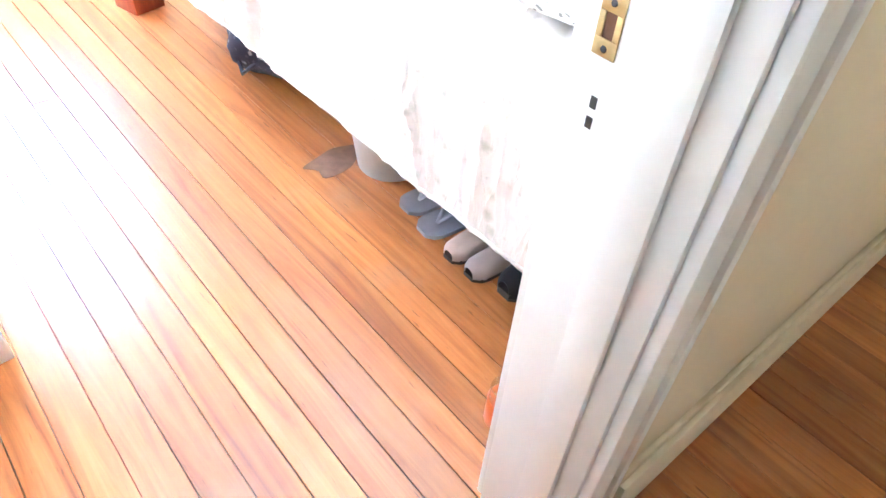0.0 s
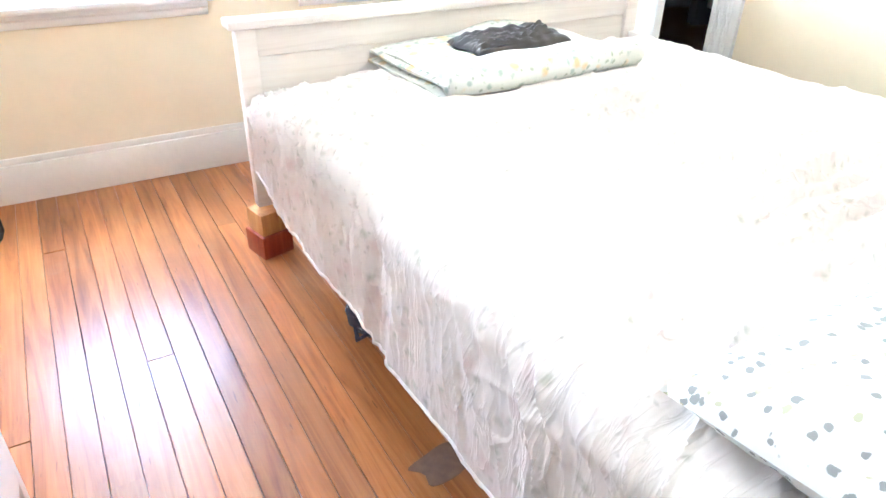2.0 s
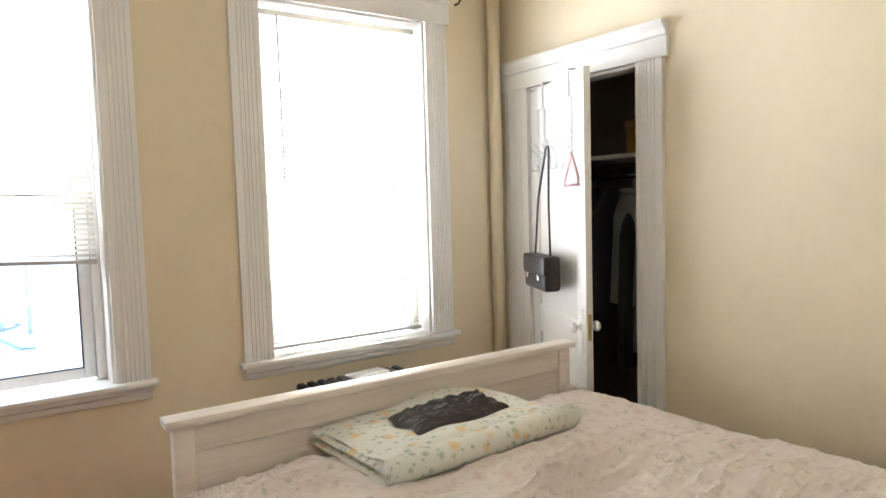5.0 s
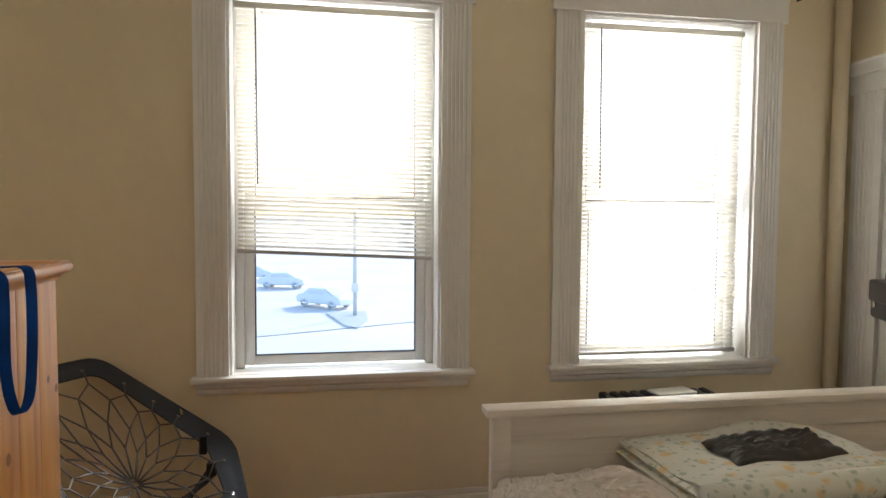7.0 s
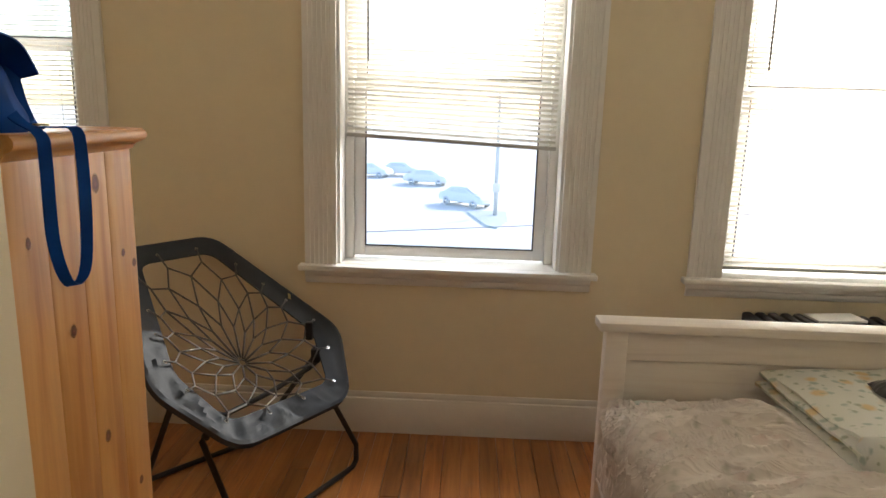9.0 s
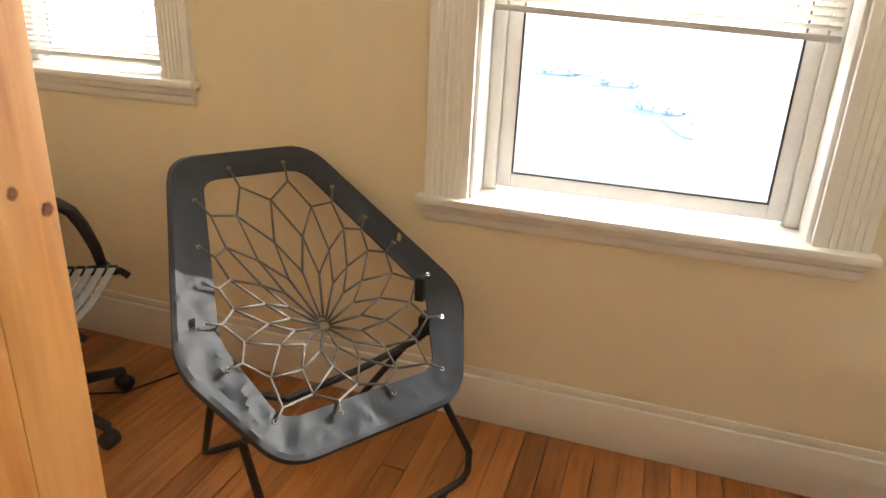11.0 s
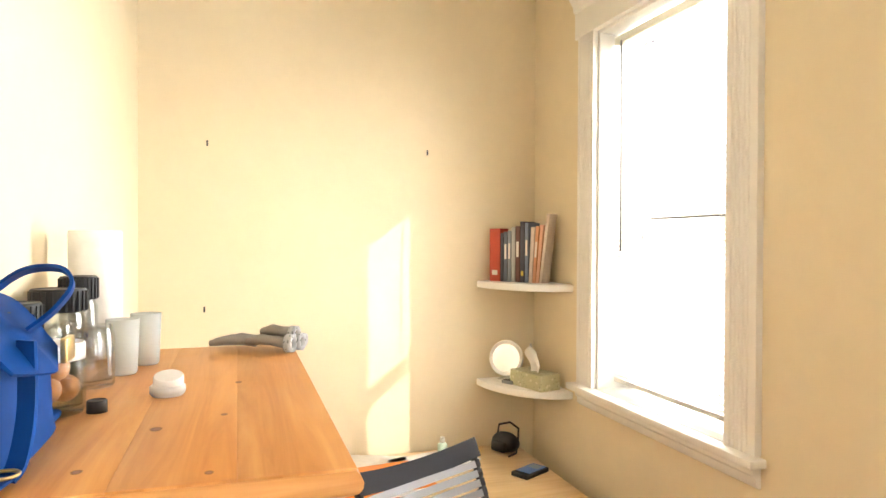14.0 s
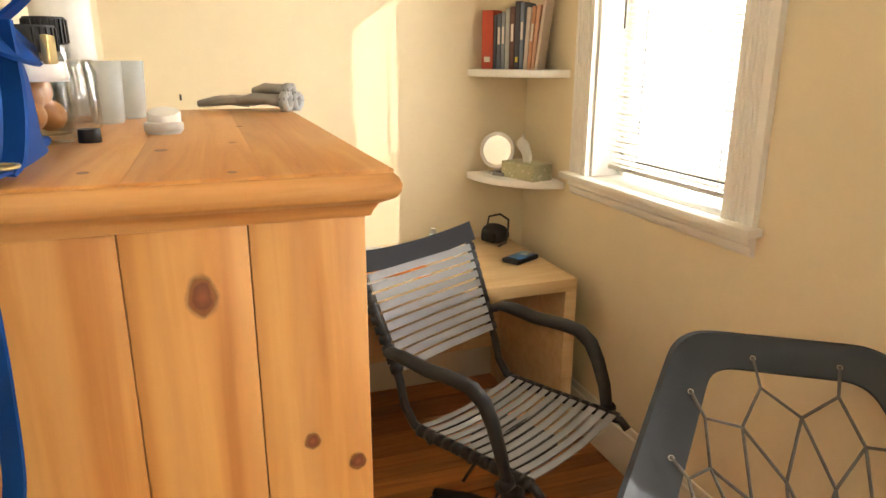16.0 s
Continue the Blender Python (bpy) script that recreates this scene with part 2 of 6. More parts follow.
def translucent(name, col, share):
    """Thin white vinyl that lets part of the light through."""
    m = bpy.data.materials.new(name)
    m.use_nodes = True
    nt = m.node_tree
    nt.nodes.clear()
    out, df, tl, mx = nd(nt, "OutputMaterial"), nd(nt, "BsdfDiffuse"), nd(nt, "BsdfTranslucent"), nd(nt, "MixShader")
    c = ramp(nt, noise_tex(nt, coords(nt), 9, 3), [(0.3, tuple(x * 0.95 for x in col)), (0.7, col)])
    nt.links.new(c, df.inputs[0])
    nt.links.new(c, tl.inputs[0])
    mx.inputs[0].default_value = share
    nt.links.new(df.outputs[0], mx.inputs[1])
    nt.links.new(tl.outputs[0], mx.inputs[2])
    nt.links.new(mx.outputs[0], out.inputs[0])
    return m
PINEEDGE = wood("pine_moulding", (0.44, 0.19, 0.055), (0.55, 0.28, 0.095), (0.62, 0.35, 0.14), 1, 1.6, 0.40, vary=0.03)


def knot_mat():
    """A pine knot on a unit disc: red-brown heart, dark ring, fading into the board."""
    m = bpy.data.materials.new("pine_knot")
    m.use_nodes = True
    nt = m.node_tree
    b, out = nt.nodes["Principled BSDF"], nt.nodes["Material Output"]
    v = coords(nt)
    ln = nd(nt, "VectorMath", operation="LENGTH")
    nt.links.new(v, ln.inputs[0])
    ad = nd(nt, "Math", operation="MULTIPLY_ADD")
    nt.links.new(noise_tex(nt, v, 2.2, 4), ad.inputs[0])
    ad.inputs[1].default_value = 0.24
    nt.links.new(ln.outputs["Value"], ad.inputs[2])
    c = ramp(nt, ad.outputs[0], [(0.14, (0.12, 0.03, 0.015)), (0.30, (0.30, 0.10, 0.045)), (0.60, (0.26, 0.08, 0.035)), (0.74, (0.15, 0.045, 0.02)), (0.84, (0.38, 0.16, 0.055))])
    nt.links.new(c, b.inputs["Base Color"])
    b.inputs["Roughness"].default_value = 0.42
    tr, mx = nd(nt, "BsdfTransparent"), nd(nt, "MixShader")
    nt.links.new(ramp(nt, ad.outputs[0], [(0.76, (0, 0, 0)), (1.0, (1, 1, 1))]), mx.inputs[0])
    nt.links.new(b.outputs[0], mx.inputs[1])
    nt.links.new(tr.outputs[0], mx.inputs[2])
    nt.links.new(mx.outputs[0], out.inputs[0])
    return m


KNOTM = knot_mat()


# ---------------------------------------------------------------- building helpers
def box(bm, x0, x1, y0, y1, z0, z1):
    v = [bm.verts.new((x, y, z)) for x in (x0, x1) for y in (y0, y1) for z in (z0, z1)]
    for f in ((0, 1, 3, 2), (4, 6, 7, 5), (0, 4, 5, 1), (2, 3, 7, 6), (0, 2, 6, 4), (1, 5, 7, 3)):
        bm.faces.new([v[i] for i in f])
    return v


def boxes(*dims, bevel=0.0, segs=2):
    bm = bmesh.new()
    for d in dims:
        box(bm, *d)
    bmesh.ops.recalc_face_normals(bm, faces=bm.faces)
    if bevel:
        bmesh.ops.bevel(bm, geom=bm.edges[:], offset=bevel, segments=segs, affect="EDGES", profile=0.5)
    return bm


def tube(points, r, n=8, bm=None, caps=True, closed=False, flat=1.0):
    """A round bar along points; r is one radius or one for each point; flat squeezes it sideways."""
    bm = bm or bmesh.new()
    pts = [Vector(p) for p in points]
    rs = r if isinstance(r, (list, tuple)) else [r] * len(pts)
    rings, up = [], None
    for i, p in enumerate(pts):
        if closed:
            d = pts[(i + 1) % len(pts)] - pts[i - 1]
        else:
            d = pts[min(i + 1, len(pts) - 1)] - pts[max(i - 1, 0)]
        d.normalize()
        if up is None:
            up = Vector((0, 0, 1)) if abs(d.z) < 0.9 else Vector((1, 0, 0))
        s = d.cross(up).normalized()
        up = s.cross(d).normalized()
        rings.append([bm.verts.new(p + (s * math.cos(a) + up * math.sin(a) * flat) * rs[i]) for a in [2 * math.pi * k / n for k in range(n)]])
    m = len(rings)
    for i in range(m if closed else m - 1):
        a, b = rings[i], rings[(i + 1) % m]
        for k in range(n):
            bm.faces.new((a[k], a[(k + 1) % n], b[(k + 1) % n], b[k]))
    if caps and not closed:
        bm.faces.new(rings[0][::-1])
        bm.faces.new(rings[-1])
    return bm


def lathe(profile, n=24, bm=None, at=(0, 0, 0)):
    """Turns (radius, height) pairs round the upright axis."""
    bm = bm or bmesh.new()
    c = Vector(at)
    rings = []
    for r, z in profile:
        if r < 1e-5:
            rings.append([bm.verts.new(c + Vector((0, 0, z)))])
        else:
            rings.append([bm.verts.new(c + Vector((r * math.cos(2 * math.pi * k / n), r * math.sin(2 * math.pi * k / n), z))) for k in range(n)])
    for a, b in zip(rings, rings[1:]):
        for k in range(n):
            j = (k + 1) % n
            if len(a) == 1 and len(b) == 1:
                continue
            if len(a) == 1:
                bm.faces.new((a[0], b[k], b[j]))
            elif len(b) == 1:
                bm.faces.new((a[k], a[j], b[0]))
            else:
                bm.faces.new((a[k], a[j], b[j], b[k]))
    return bm


def sheet(fn, nu, nv, bm=None, thick=0.0):
    """A grid of fn(u, v), u and v from 0 to 1, given a thickness downwards along its normals."""
    bm = bm or bmesh.new()
    g = [[bm.verts.new(fn(i / nu, j / nv)) for j in range(nv + 1)] for i in range(nu + 1)]
    for i in range(nu):
        for j in range(nv):
            bm.faces.new((g[i][j], g[i + 1][j], g[i + 1][j + 1], g[i][j + 1]))
    bmesh.ops.recalc_face_normals(bm, faces=bm.faces)
    if thick:
        bmesh.ops.solidify(bm, geom=bm.faces[:], thickness=thick)
    return bm


def prism(outline, x0, x1, axis=0):
    """An outline of (a, b) pairs pushed along an axis: 0: x with (y, z); 1: y with (x, z); 2: z with (x, y)."""
    bm = bmesh.new()

    def at(a, b, s):
        return ((s, a, b), (a, s, b), (a, b, s))[axis]
    lo = [bm.verts.new(at(a, b, x0)) for a, b in outline]
    hi = [bm.verts.new(at(a, b, x1)) for a, b in outline]
    n = len(outline)
    for i in range(n):
        bm.faces.new((lo[i], lo[(i + 1) % n], hi[(i + 1) % n], hi[i]))
    bm.faces.new(lo[::-1])
    bm.faces.new(hi)
    bmesh.ops.recalc_face_normals(bm, faces=bm.faces)
    return bm


def moved(bm, m):
    bmesh.ops.transform(bm, matrix=m, verts=bm.verts)
    return bm


def smooth(bm, angle=40):
    for f in bm.faces:
        f.smooth = True
    lim = radians(angle)
    for e in bm.edges:
        if len(e.link_faces) == 2 and e.calc_face_angle(0) > lim:
            e.smooth = False
    return bm


def as_mesh(name, bm, material):
    me = bpy.data.meshes.new(name)
    smooth(bm)
    bm.to_mesh(me)
    bm.free()
    me.materials.append(material)
    return me


def part(name, bm, material, parent=None, label=""):
    ob = new(name, as_mesh(name, bm, material))
    ob.parent = parent
    return tagged(ob, label)


def thing(name, m, label, category, group=""):
    ob = new(name)
    ob.empty_display_size = 0.05
    ob.matrix_basis = m
    return tagged(ob, label, category, group)


def solid(name, bm, material, label, category="", kind="", m=None):
    ob = part(name, bm, material)
    if m is not None:
        ob.matrix_basis = m
    return tagged(ob, label, category, kind=kind)


# ---------------------------------------------------------------- the plan
N, E, W = 5.10, 3.27, -2.47        # inner faces of the window wall, the closet wall and the desk wall
S, HALL = 1.86, 1.70               # the door wall: room side, hall side
AX, AY = -0.24, 3.33               # the corner at which the alcove opens
TOP = 3.15
T = 0.30                           # the outer wall's thickness
WINDOWS = [(0.015, 1.024, 0.818, 2.60), (1.732, 2.708, 0.818, 2.60), (-1.886, -1.115, 1.108, 2.55)]
DX0, DX1, DTOP = -0.03, 0.775, 2.10        # the doorway from the hall
CY0, CY1, CTOP = 4.05, 4.85, 2.23          # the closet's doorway


def structure(name, bm, material, label):
    return solid(name, bm, material, label, kind="structure")


def pierced(x0, x1, z0, z1, y0, y1, holes):
    """A wall along x with rectangular openings."""
    xs = sorted({x0, x1, *[h[0] for h in holes], *[h[1] for h in holes]})
    out = []
    for a, b in zip(xs, xs[1:]):
        z = z0
        for h in sorted((h for h in holes if h[0] <= a and h[1] >= b), key=lambda h: h[2]):
            if h[2] > z:
                out.append((a, b, y0, y1, z, h[2]))
            z = h[3]
        out.append((a, b, y0, y1, z, z1))
    return out


structure("wall_north", boxes(*pierced(W - 0.15, E + 0.12, 0, TOP, N, N + T, WINDOWS)), WALL, "cream painted plaster wall with three sash windows")
structure("wall_west", boxes((W - 0.15, W, AY - 0.15, N, 0, TOP)), WALL, "cream painted plaster wall beside the desk")
structure("wall_alcove", boxes((W, AX, AY - 0.15, AY, 0, TOP)), WALL, "cream painted wall behind the pine cupboard")
structure("wall_chest", boxes((AX - 0.12, AX, S, AY - 0.15, 0, TOP)), WALL, "cream painted wall beside the white chest")
structure("wall_south", boxes(*pierced(AX - 0.12, E + 0.12, 0, TOP, HALL, S, [(DX0, DX1, 0, DTOP)])), HALLW, "cream wall with the bedroom doorway")
structure("wall_east", boxes((E, E + 0.12, S, CY0, 0, TOP), (E, E + 0.12, CY1, N, 0, TOP), (E, E + 0.12, CY0, CY1, CTOP, TOP)), WALL, "cream painted wall with the closet doorway")
# closet walls get a darker colour in place of the shade inside
structure("wall_closet", boxes((E + 0.85, E + 0.95, 3.3, N + T, 0, TOP), (E + 0.12, E + 0.85, 3.3, 3.4, 0, TOP), (E + 0.12, E + 0.85, N + 0.1, N + T, 0, TOP)), paint("closet_shade_paint", (0.26, 0.22, 0.17), 0.8), "closet walls coloured dark to stand in for shade")
# the opening in the far hall wall is added to let the fill lamp in
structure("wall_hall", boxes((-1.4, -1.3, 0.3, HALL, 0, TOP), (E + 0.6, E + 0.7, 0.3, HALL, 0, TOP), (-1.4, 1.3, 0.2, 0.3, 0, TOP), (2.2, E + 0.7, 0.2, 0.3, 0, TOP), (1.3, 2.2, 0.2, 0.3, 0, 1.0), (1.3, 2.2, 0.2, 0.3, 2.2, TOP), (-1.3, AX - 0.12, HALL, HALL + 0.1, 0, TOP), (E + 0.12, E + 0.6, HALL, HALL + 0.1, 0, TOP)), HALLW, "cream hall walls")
structure("ceiling", boxes((W - 0.15, E + 0.95, AY - 0.15, N + T, TOP, TOP + 0.1), (AX - 0.12, E + 0.95, HALL + 0.1, AY - 0.15, TOP, TOP + 0.1), (-1.4, E + 0.95, 0.2, HALL + 0.1, TOP, TOP + 0.1)), CEIL, "plain off-white ceiling")
floor_ob = structure("floor", boxes((W - 0.15, E + 0.95, 0.2, N + T, -0.25, -0.021)), RISER_D, "varnished orange fir floorboards")


# skirting boards
def skirting(runs, h=0.205, t=0.022):
    """Runs of board: (x0, y0, x1, y1, side) with side the way it stands proud."""
    bm = bmesh.new()
    for x0, y0, x1, y1, sx, sy in runs:
        if sx:
            a, b = sorted((x0, x0 + sx * t))
            c, d = sorted((x0, x0 + sx * t * 0.5))
            box(bm, a, b, y0, y1, 0, h - 0.03)
            box(bm, c, d, y0, y1, h - 0.03, h)
        else:
            a, b = sorted((y0, y0 + sy * t))
            c, d = sorted((y0, y0 + sy * t * 0.5))
            box(bm, x0, x1, a, b, 0, h - 0.03)
            box(bm, x0, x1, c, d, h - 0.03, h)
    bmesh.ops.recalc_face_normals(bm, faces=bm.faces)
    bmesh.ops.bevel(bm, geom=bm.edges[:], offset=0.004, segments=2, affect="EDGES", profile=0.5)
    return bm


structure("baseboard_room", skirting([(W, N, E, N, 0, -1), (W, AY, 0, N, 1, 0), (E, S, 0, CY0 - 0.17, -1, 0), (W, AY, AX, AY, 0, 1), (AX, S, 0, AY, 1, 0), (DX1 + 0.13, S, E, S, 0, 1)]), BASEP, "chipped off-white painted baseboard")
structure("baseboard_hall", skirting([(DX1 + 0.15, HALL, E + 0.6, HALL, 0, -1), (-1.3, HALL, DX0 - 0.15, HALL, 0, -1), (-1.3, 0.3, E + 0.6, 0.3, 0, 1)], h=0.17), HALLW, "cream painted baseboard in the hall")


# ---------------------------------------------------------------- windows
def fluted(x0, x1, z0, z1, y, t=0.022, n=5):
    """A casing board along z, with fluting on its face, standing proud of y towards the room."""
    w = x1 - x0
    pts = [(x0, y), (x0, y - t), (x0 + w * 0.16, y - t)]
    for i in range(n):
        a = x0 + w * (0.16 + 0.68 * i / n)
        d = w * 0.68 / n
        pts += [(a + d * 0.15, y - t + 0.004), (a + d * 0.85, y - t + 0.004), (a + d, y - t)]
    pts += [(x1, y - t), (x1, y)]
    return prism(pts, z0, z1, 2)


def crown(x0, x1, z0, z1, y):
    """A head casing with stepped mouldings."""
    h = z1 - z0
    pts = [(y, z0), (y - 0.026, z0), (y - 0.026, z0 + h * 0.55), (y - 0.036, z0 + h * 0.60), (y - 0.036, z0 + h * 0.68), (y - 0.052, z0 + h * 0.82), (y - 0.064, z0 + h * 0.9), (y - 0.064, z1), (y, z1)]
    return prism(pts, x0, x1, 0)


def blind(parent, x0, x1, ztop, zbot, y, tilt, drop=0.0, pitch=0.0213, wand=True):
    """A mini blind: head rail, slats, bottom rail, ladder cords and wand."""
    b = part("blind", boxes((x0, x1, y - 0.018, y + 0.018, ztop - 0.03, ztop), bevel=0.003), BLINDM, parent, "white aluminium mini blind")
    w = x1 - x0
    prof = [(-0.0125, 0.0), (-0.006, 0.0016), (0.0, 0.0021), (0.006, 0.0016), (0.0125, 0.0)]
    ca, sa = math.cos(radians(tilt)), math.sin(radians(tilt))
    pts = [(a * ca - h * sa, a * sa + h * ca) for a, h in prof] + [(a * ca - (h - 0.0007) * sa, a * sa + (h - 0.0007) * ca) for a, h in prof[::-1]]
    me = as_mesh("slat", prism(pts, 0.004, w - 0.004, 0), BLINDM)
    n = int((ztop - 0.04 - zbot) / pitch)
    for i in range(n):
        z = ztop - 0.045 - (ztop - 0.07 - zbot) * i / max(1, n - 1)
        s = new("slat", me)
        s.parent = b
        s.matrix_basis = pose(x0, y, z, 0, drop * (i / n) ** 2, 0)
    part("bottom_rail", moved(boxes((0, w, -0.012, 0.012, -0.01, 0.008), bevel=0.003), pose(x0, y, zbot, 0, drop, 0)), BLINDRAIL, b)
    for f in (0.13, 0.87):
        x = x0 + w * f
        part("ladder_cord", tube([(x, y - 0.014, ztop - 0.03), (x, y - 0.014, zbot - math.tan(radians(drop)) * w * f)], 0.0011, 5), BLINDM, b)
    if wand:
        x = x0 + w * 0.1
        part("wand", tube([(x, y - 0.03, ztop - 0.03), (x + 0.006, y - 0.032, ztop - 0.85)], 0.004, 6), CORD, b)
    return b


BLINDM = translucent("blind_slat_vinyl", (0.80, 0.77, 0.69), 0.17)
BLINDRAIL = plain("blind_rail_paint", (0.52, 0.50, 0.46), 0.4, var=0.05)
SASH = plain("white_vinyl", (0.80, 0.80, 0.79), 0.35, var=0.05)


def window(name, x0, x1, z0, z1, cas, label):
    w = tagged(new(name), label, kind="structure")
    lin = 0.018
    part("window_casing", fluted(x0 - cas, x0 + 0.004, z0, z1, N), TRIM, w, "fluted white casing board")
    part("window_casing", fluted(x1 - 0.004, x1 + cas, z0, z1, N), TRIM, w, "fluted white casing board")
    part("window_head", crown(x0 - cas - 0.02, x1 + cas + 0.02, z1 - 0.004, z1 + 0.19, N), TRIM, w, "white moulded window head")
    part("window_sill", boxes((x0 - cas - 0.025, x1 + cas + 0.025, N - 0.06, N - 0.003, z0 - 0.026, z0), (x0 + 0.001, x1 - 0.001, N - 0.003, N + 0.22, z0 - 0.022, z0 + 0.001), bevel=0.005), TRIM, w, "white painted window stool")
    part("apron", prism([(N, z0 - 0.026), (N - 0.028, z0 - 0.026), (N - 0.028, z0 - 0.05), (N - 0.018, z0 - 0.06), (N - 0.018, z0 - 0.078), (N - 0.008, z0 - 0.09), (N, z0 - 0.09)], x0 - cas, x1 + cas, 0), TRIM, w)
    part("jamb_lining", boxes((x0, x0 + lin, N + 0.001, N + T, z0, z1), (x1 - lin, x1, N + 0.001, N + T, z0, z1), (x0 + lin, x1 - lin, N + 0.001, N + T, z1 - lin, z1), bevel=0.002), TRIM, w)
    part("stop_bead", boxes((x0 + lin, x0 + lin + 0.04, N + 0.12, N + 0.20, z0 + 0.002, z1 - lin), (x1 - lin - 0.04, x1 - lin, N + 0.12, N + 0.20, z0 + 0.002, z1 - lin), bevel=0.006), TRIM, w)
    mid = z0 + (z1 - z0) * 0.46

    def sash(y, za, zb, sd):
        a, b = x0 + lin + 0.042, x1 - lin - 0.042
        s = part("sash", boxes((a, a + sd, y, y + 0.035, za, zb), (b - sd, b, y, y + 0.035, za, zb), (a + sd, b - sd, y, y + 0.035, za, za + sd), (a + sd, b - sd, y, y + 0.035, zb - sd * 0.8, zb), bevel=0.004), SASH, w, "white sash frame")
        g = part("pane", boxes((a + sd - 0.004, b - sd + 0.004, y + 0.015, y + 0.019, za + sd - 0.004, zb - sd * 0.8 + 0.004)), GLASS, s, "clear glass pane")
        g.visible_shadow = False
        gk = part("gasket", boxes((a + sd, a + sd + 0.006, y - 0.001, y + 0.012, za + sd, zb - sd * 0.8), (b - sd - 0.006, b - sd, y - 0.001, y + 0.012, za + sd, zb - sd * 0.8), (a + sd + 0.006, b - sd - 0.006, y - 0.001, y + 0.012, za + sd, za + sd + 0.006)), PEWTER, s)
        return s
    sash(N + 0.14, z0 + 0.012, mid, 0.048)
    sash(N + 0.18, mid - 0.03, z1 - lin, 0.048)
    return w


w1 = window("window_1", *WINDOWS[0], 0.14, "white sash window with the blind half raised")
w2 = window("window_2", *WINDOWS[1], 0.14, "white sash window with the blind fully lowered")
w3 = window("window_3", *WINDOWS[2], 0.12, "smaller white sash window above the desk")
blind(w1, 0.05, 0.988, 2.565, 1.40, N + 0.075, -30, 2.4)
blind(w2, 1.765, 2.675, 2.565, 0.85, N + 0.075, -30)
blind(w3, -1.855, -1.146, 2.515, 1.15, N + 0.075, 15)
# unseen cream diffuser added across the hall opening, to warm the fill light
DIFFUSERM = translucent("cream_diffuser_cloth", (0.78, 0.70, 0.55), 0.5)
structure("hall_shade", boxes((1.302, 2.198, 0.235, 0.237, 1.0, 2.2)), DIFFUSERM, "unseen cream diffuser added over the hall opening")
# unseen block added outside to cut the sun patch on the desk wall
structure("facade_pier", boxes((-1.14, -0.75, N + T + 0.003, N + T + 0.25, -3.0, TOP)), HALLW, "unseen block outside that narrows the sun through the small window")


# ---------------------------------------------------------------- doors
# the bedroom doorway: lining, casings, strike plate
dw = tagged(new("door_1"), "white painted bedroom doorway with its door standing open", kind="structure")
part("jamb", boxes((DX1 - 0.002, DX1 + 0.02, HALL - 0.004, S + 0.004, 0, DTOP), bevel=0.004), TRIM, dw)
part("jamb", boxes((DX0 - 0.02, DX0 + 0.002, HALL - 0.004, S + 0.004, 0, DTOP), bevel=0.004), TRIM, dw)
part("jamb_head", boxes((DX0, DX1, HALL - 0.004, S + 0.004, DTOP - 0.002, DTOP + 0.02), bevel=0.004), TRIM, dw)
part("door_stop", boxes((DX1 - 0.016, DX1 - 0.002, HALL + 0.03, HALL + 0.085, 0, DTOP), bevel=0.004), TRIM, dw)


def casing_v(x0, x1, y, sgn, z1):
    """An upright door casing with a bead on its inner edge and a thin back band."""
    def span(a, b):
        return sorted((y + sgn * a, y + sgn * b))
    return boxes((x0, x1, *span(0, 0.015), 0, z1), (x0 - 0.003, x0 + 0.014, *span(0.002, 0.022), 0, z1 - 0.002), (x1 - 0.016, x1 + 0.004, *span(0.002, 0.024), 0, z1 - 0.002), bevel=0.004)


for yy, sg in ((HALL, -1), (S, 1)):
    part("casing", casing_v(DX1 + 0.010, DX1 + 0.095, yy, sg, DTOP + 0.01), TRIM, dw)
    part("casing", boxes((DX0 - 0.125, DX0 - 0.008, *sorted((yy, yy + sg * 0.02)), 0, DTOP + 0.01), bevel=0.004), TRIM, dw)
    part("casing_head", boxes((DX0 - 0.14, DX1 + 0.14, *sorted((yy, yy + sg * 0.026)), DTOP + 0.01, DTOP + 0.15), bevel=0.004), TRIM, dw)
PLX = DX1 - 0.0045
plate = part("strike_plate", boxes((PLX, DX1 - 0.002, 1.822, 1.848, 0.929, 0.946), (PLX, DX1 - 0.002, 1.822, 1.848, 0.970, 0.987), (PLX, DX1 - 0.002, 1.822, 1.829, 0.946, 0.970), (PLX, DX1 - 0.002, 1.841, 1.848, 0.946, 0.970), bevel=0.0008), BRASS, dw, "worn brass strike plate")
part("latch_hole", boxes((DX1 - 0.0032, DX1 - 0.0022, 1.829, 1.841, 0.946, 0.970)), plain("rusty_mortice", (0.16, 0.08, 0.04), 0.7), dw)
for z in (0.937, 0.979):
    part("screw", moved(lathe([(0, 0.0015), (0.003, 0.001), (0.0035, 0)], 10), pose(PLX, 1.835, z, 0, -90, 0)), PEWTER, dw)
for z in (0.876, 0.854):
    part("keyhole_mark", boxes((DX1 - 0.0032, DX1 - 0.0015, 1.829, 1.837, z, z + 0.013), bevel=0.001), PEWTER, dw)
# the open door leaf, turned back against the chest's wall
leaf = part("door_leaf", boxes((-0.085, -0.05, S + 0.03, S + 0.81, 0.012, DTOP - 0.01), bevel=0.003), TRIM, dw, "white painted panelled door, open")
part("knob", moved(lathe([(0, 0.06), (0.02, 0.058), (0.028, 0.045), (0.024, 0.03), (0.011, 0.022), (0.011, 0.006), (0.024, 0.004), (0.024, 0)], 18), pose(-0.05, S + 0.75, 0.93, 0, 90, 0)), BRASS, leaf)

# the closet doorway
cd = tagged(new("door_2"), "white closet doorway with its panelled door ajar", kind="structure")


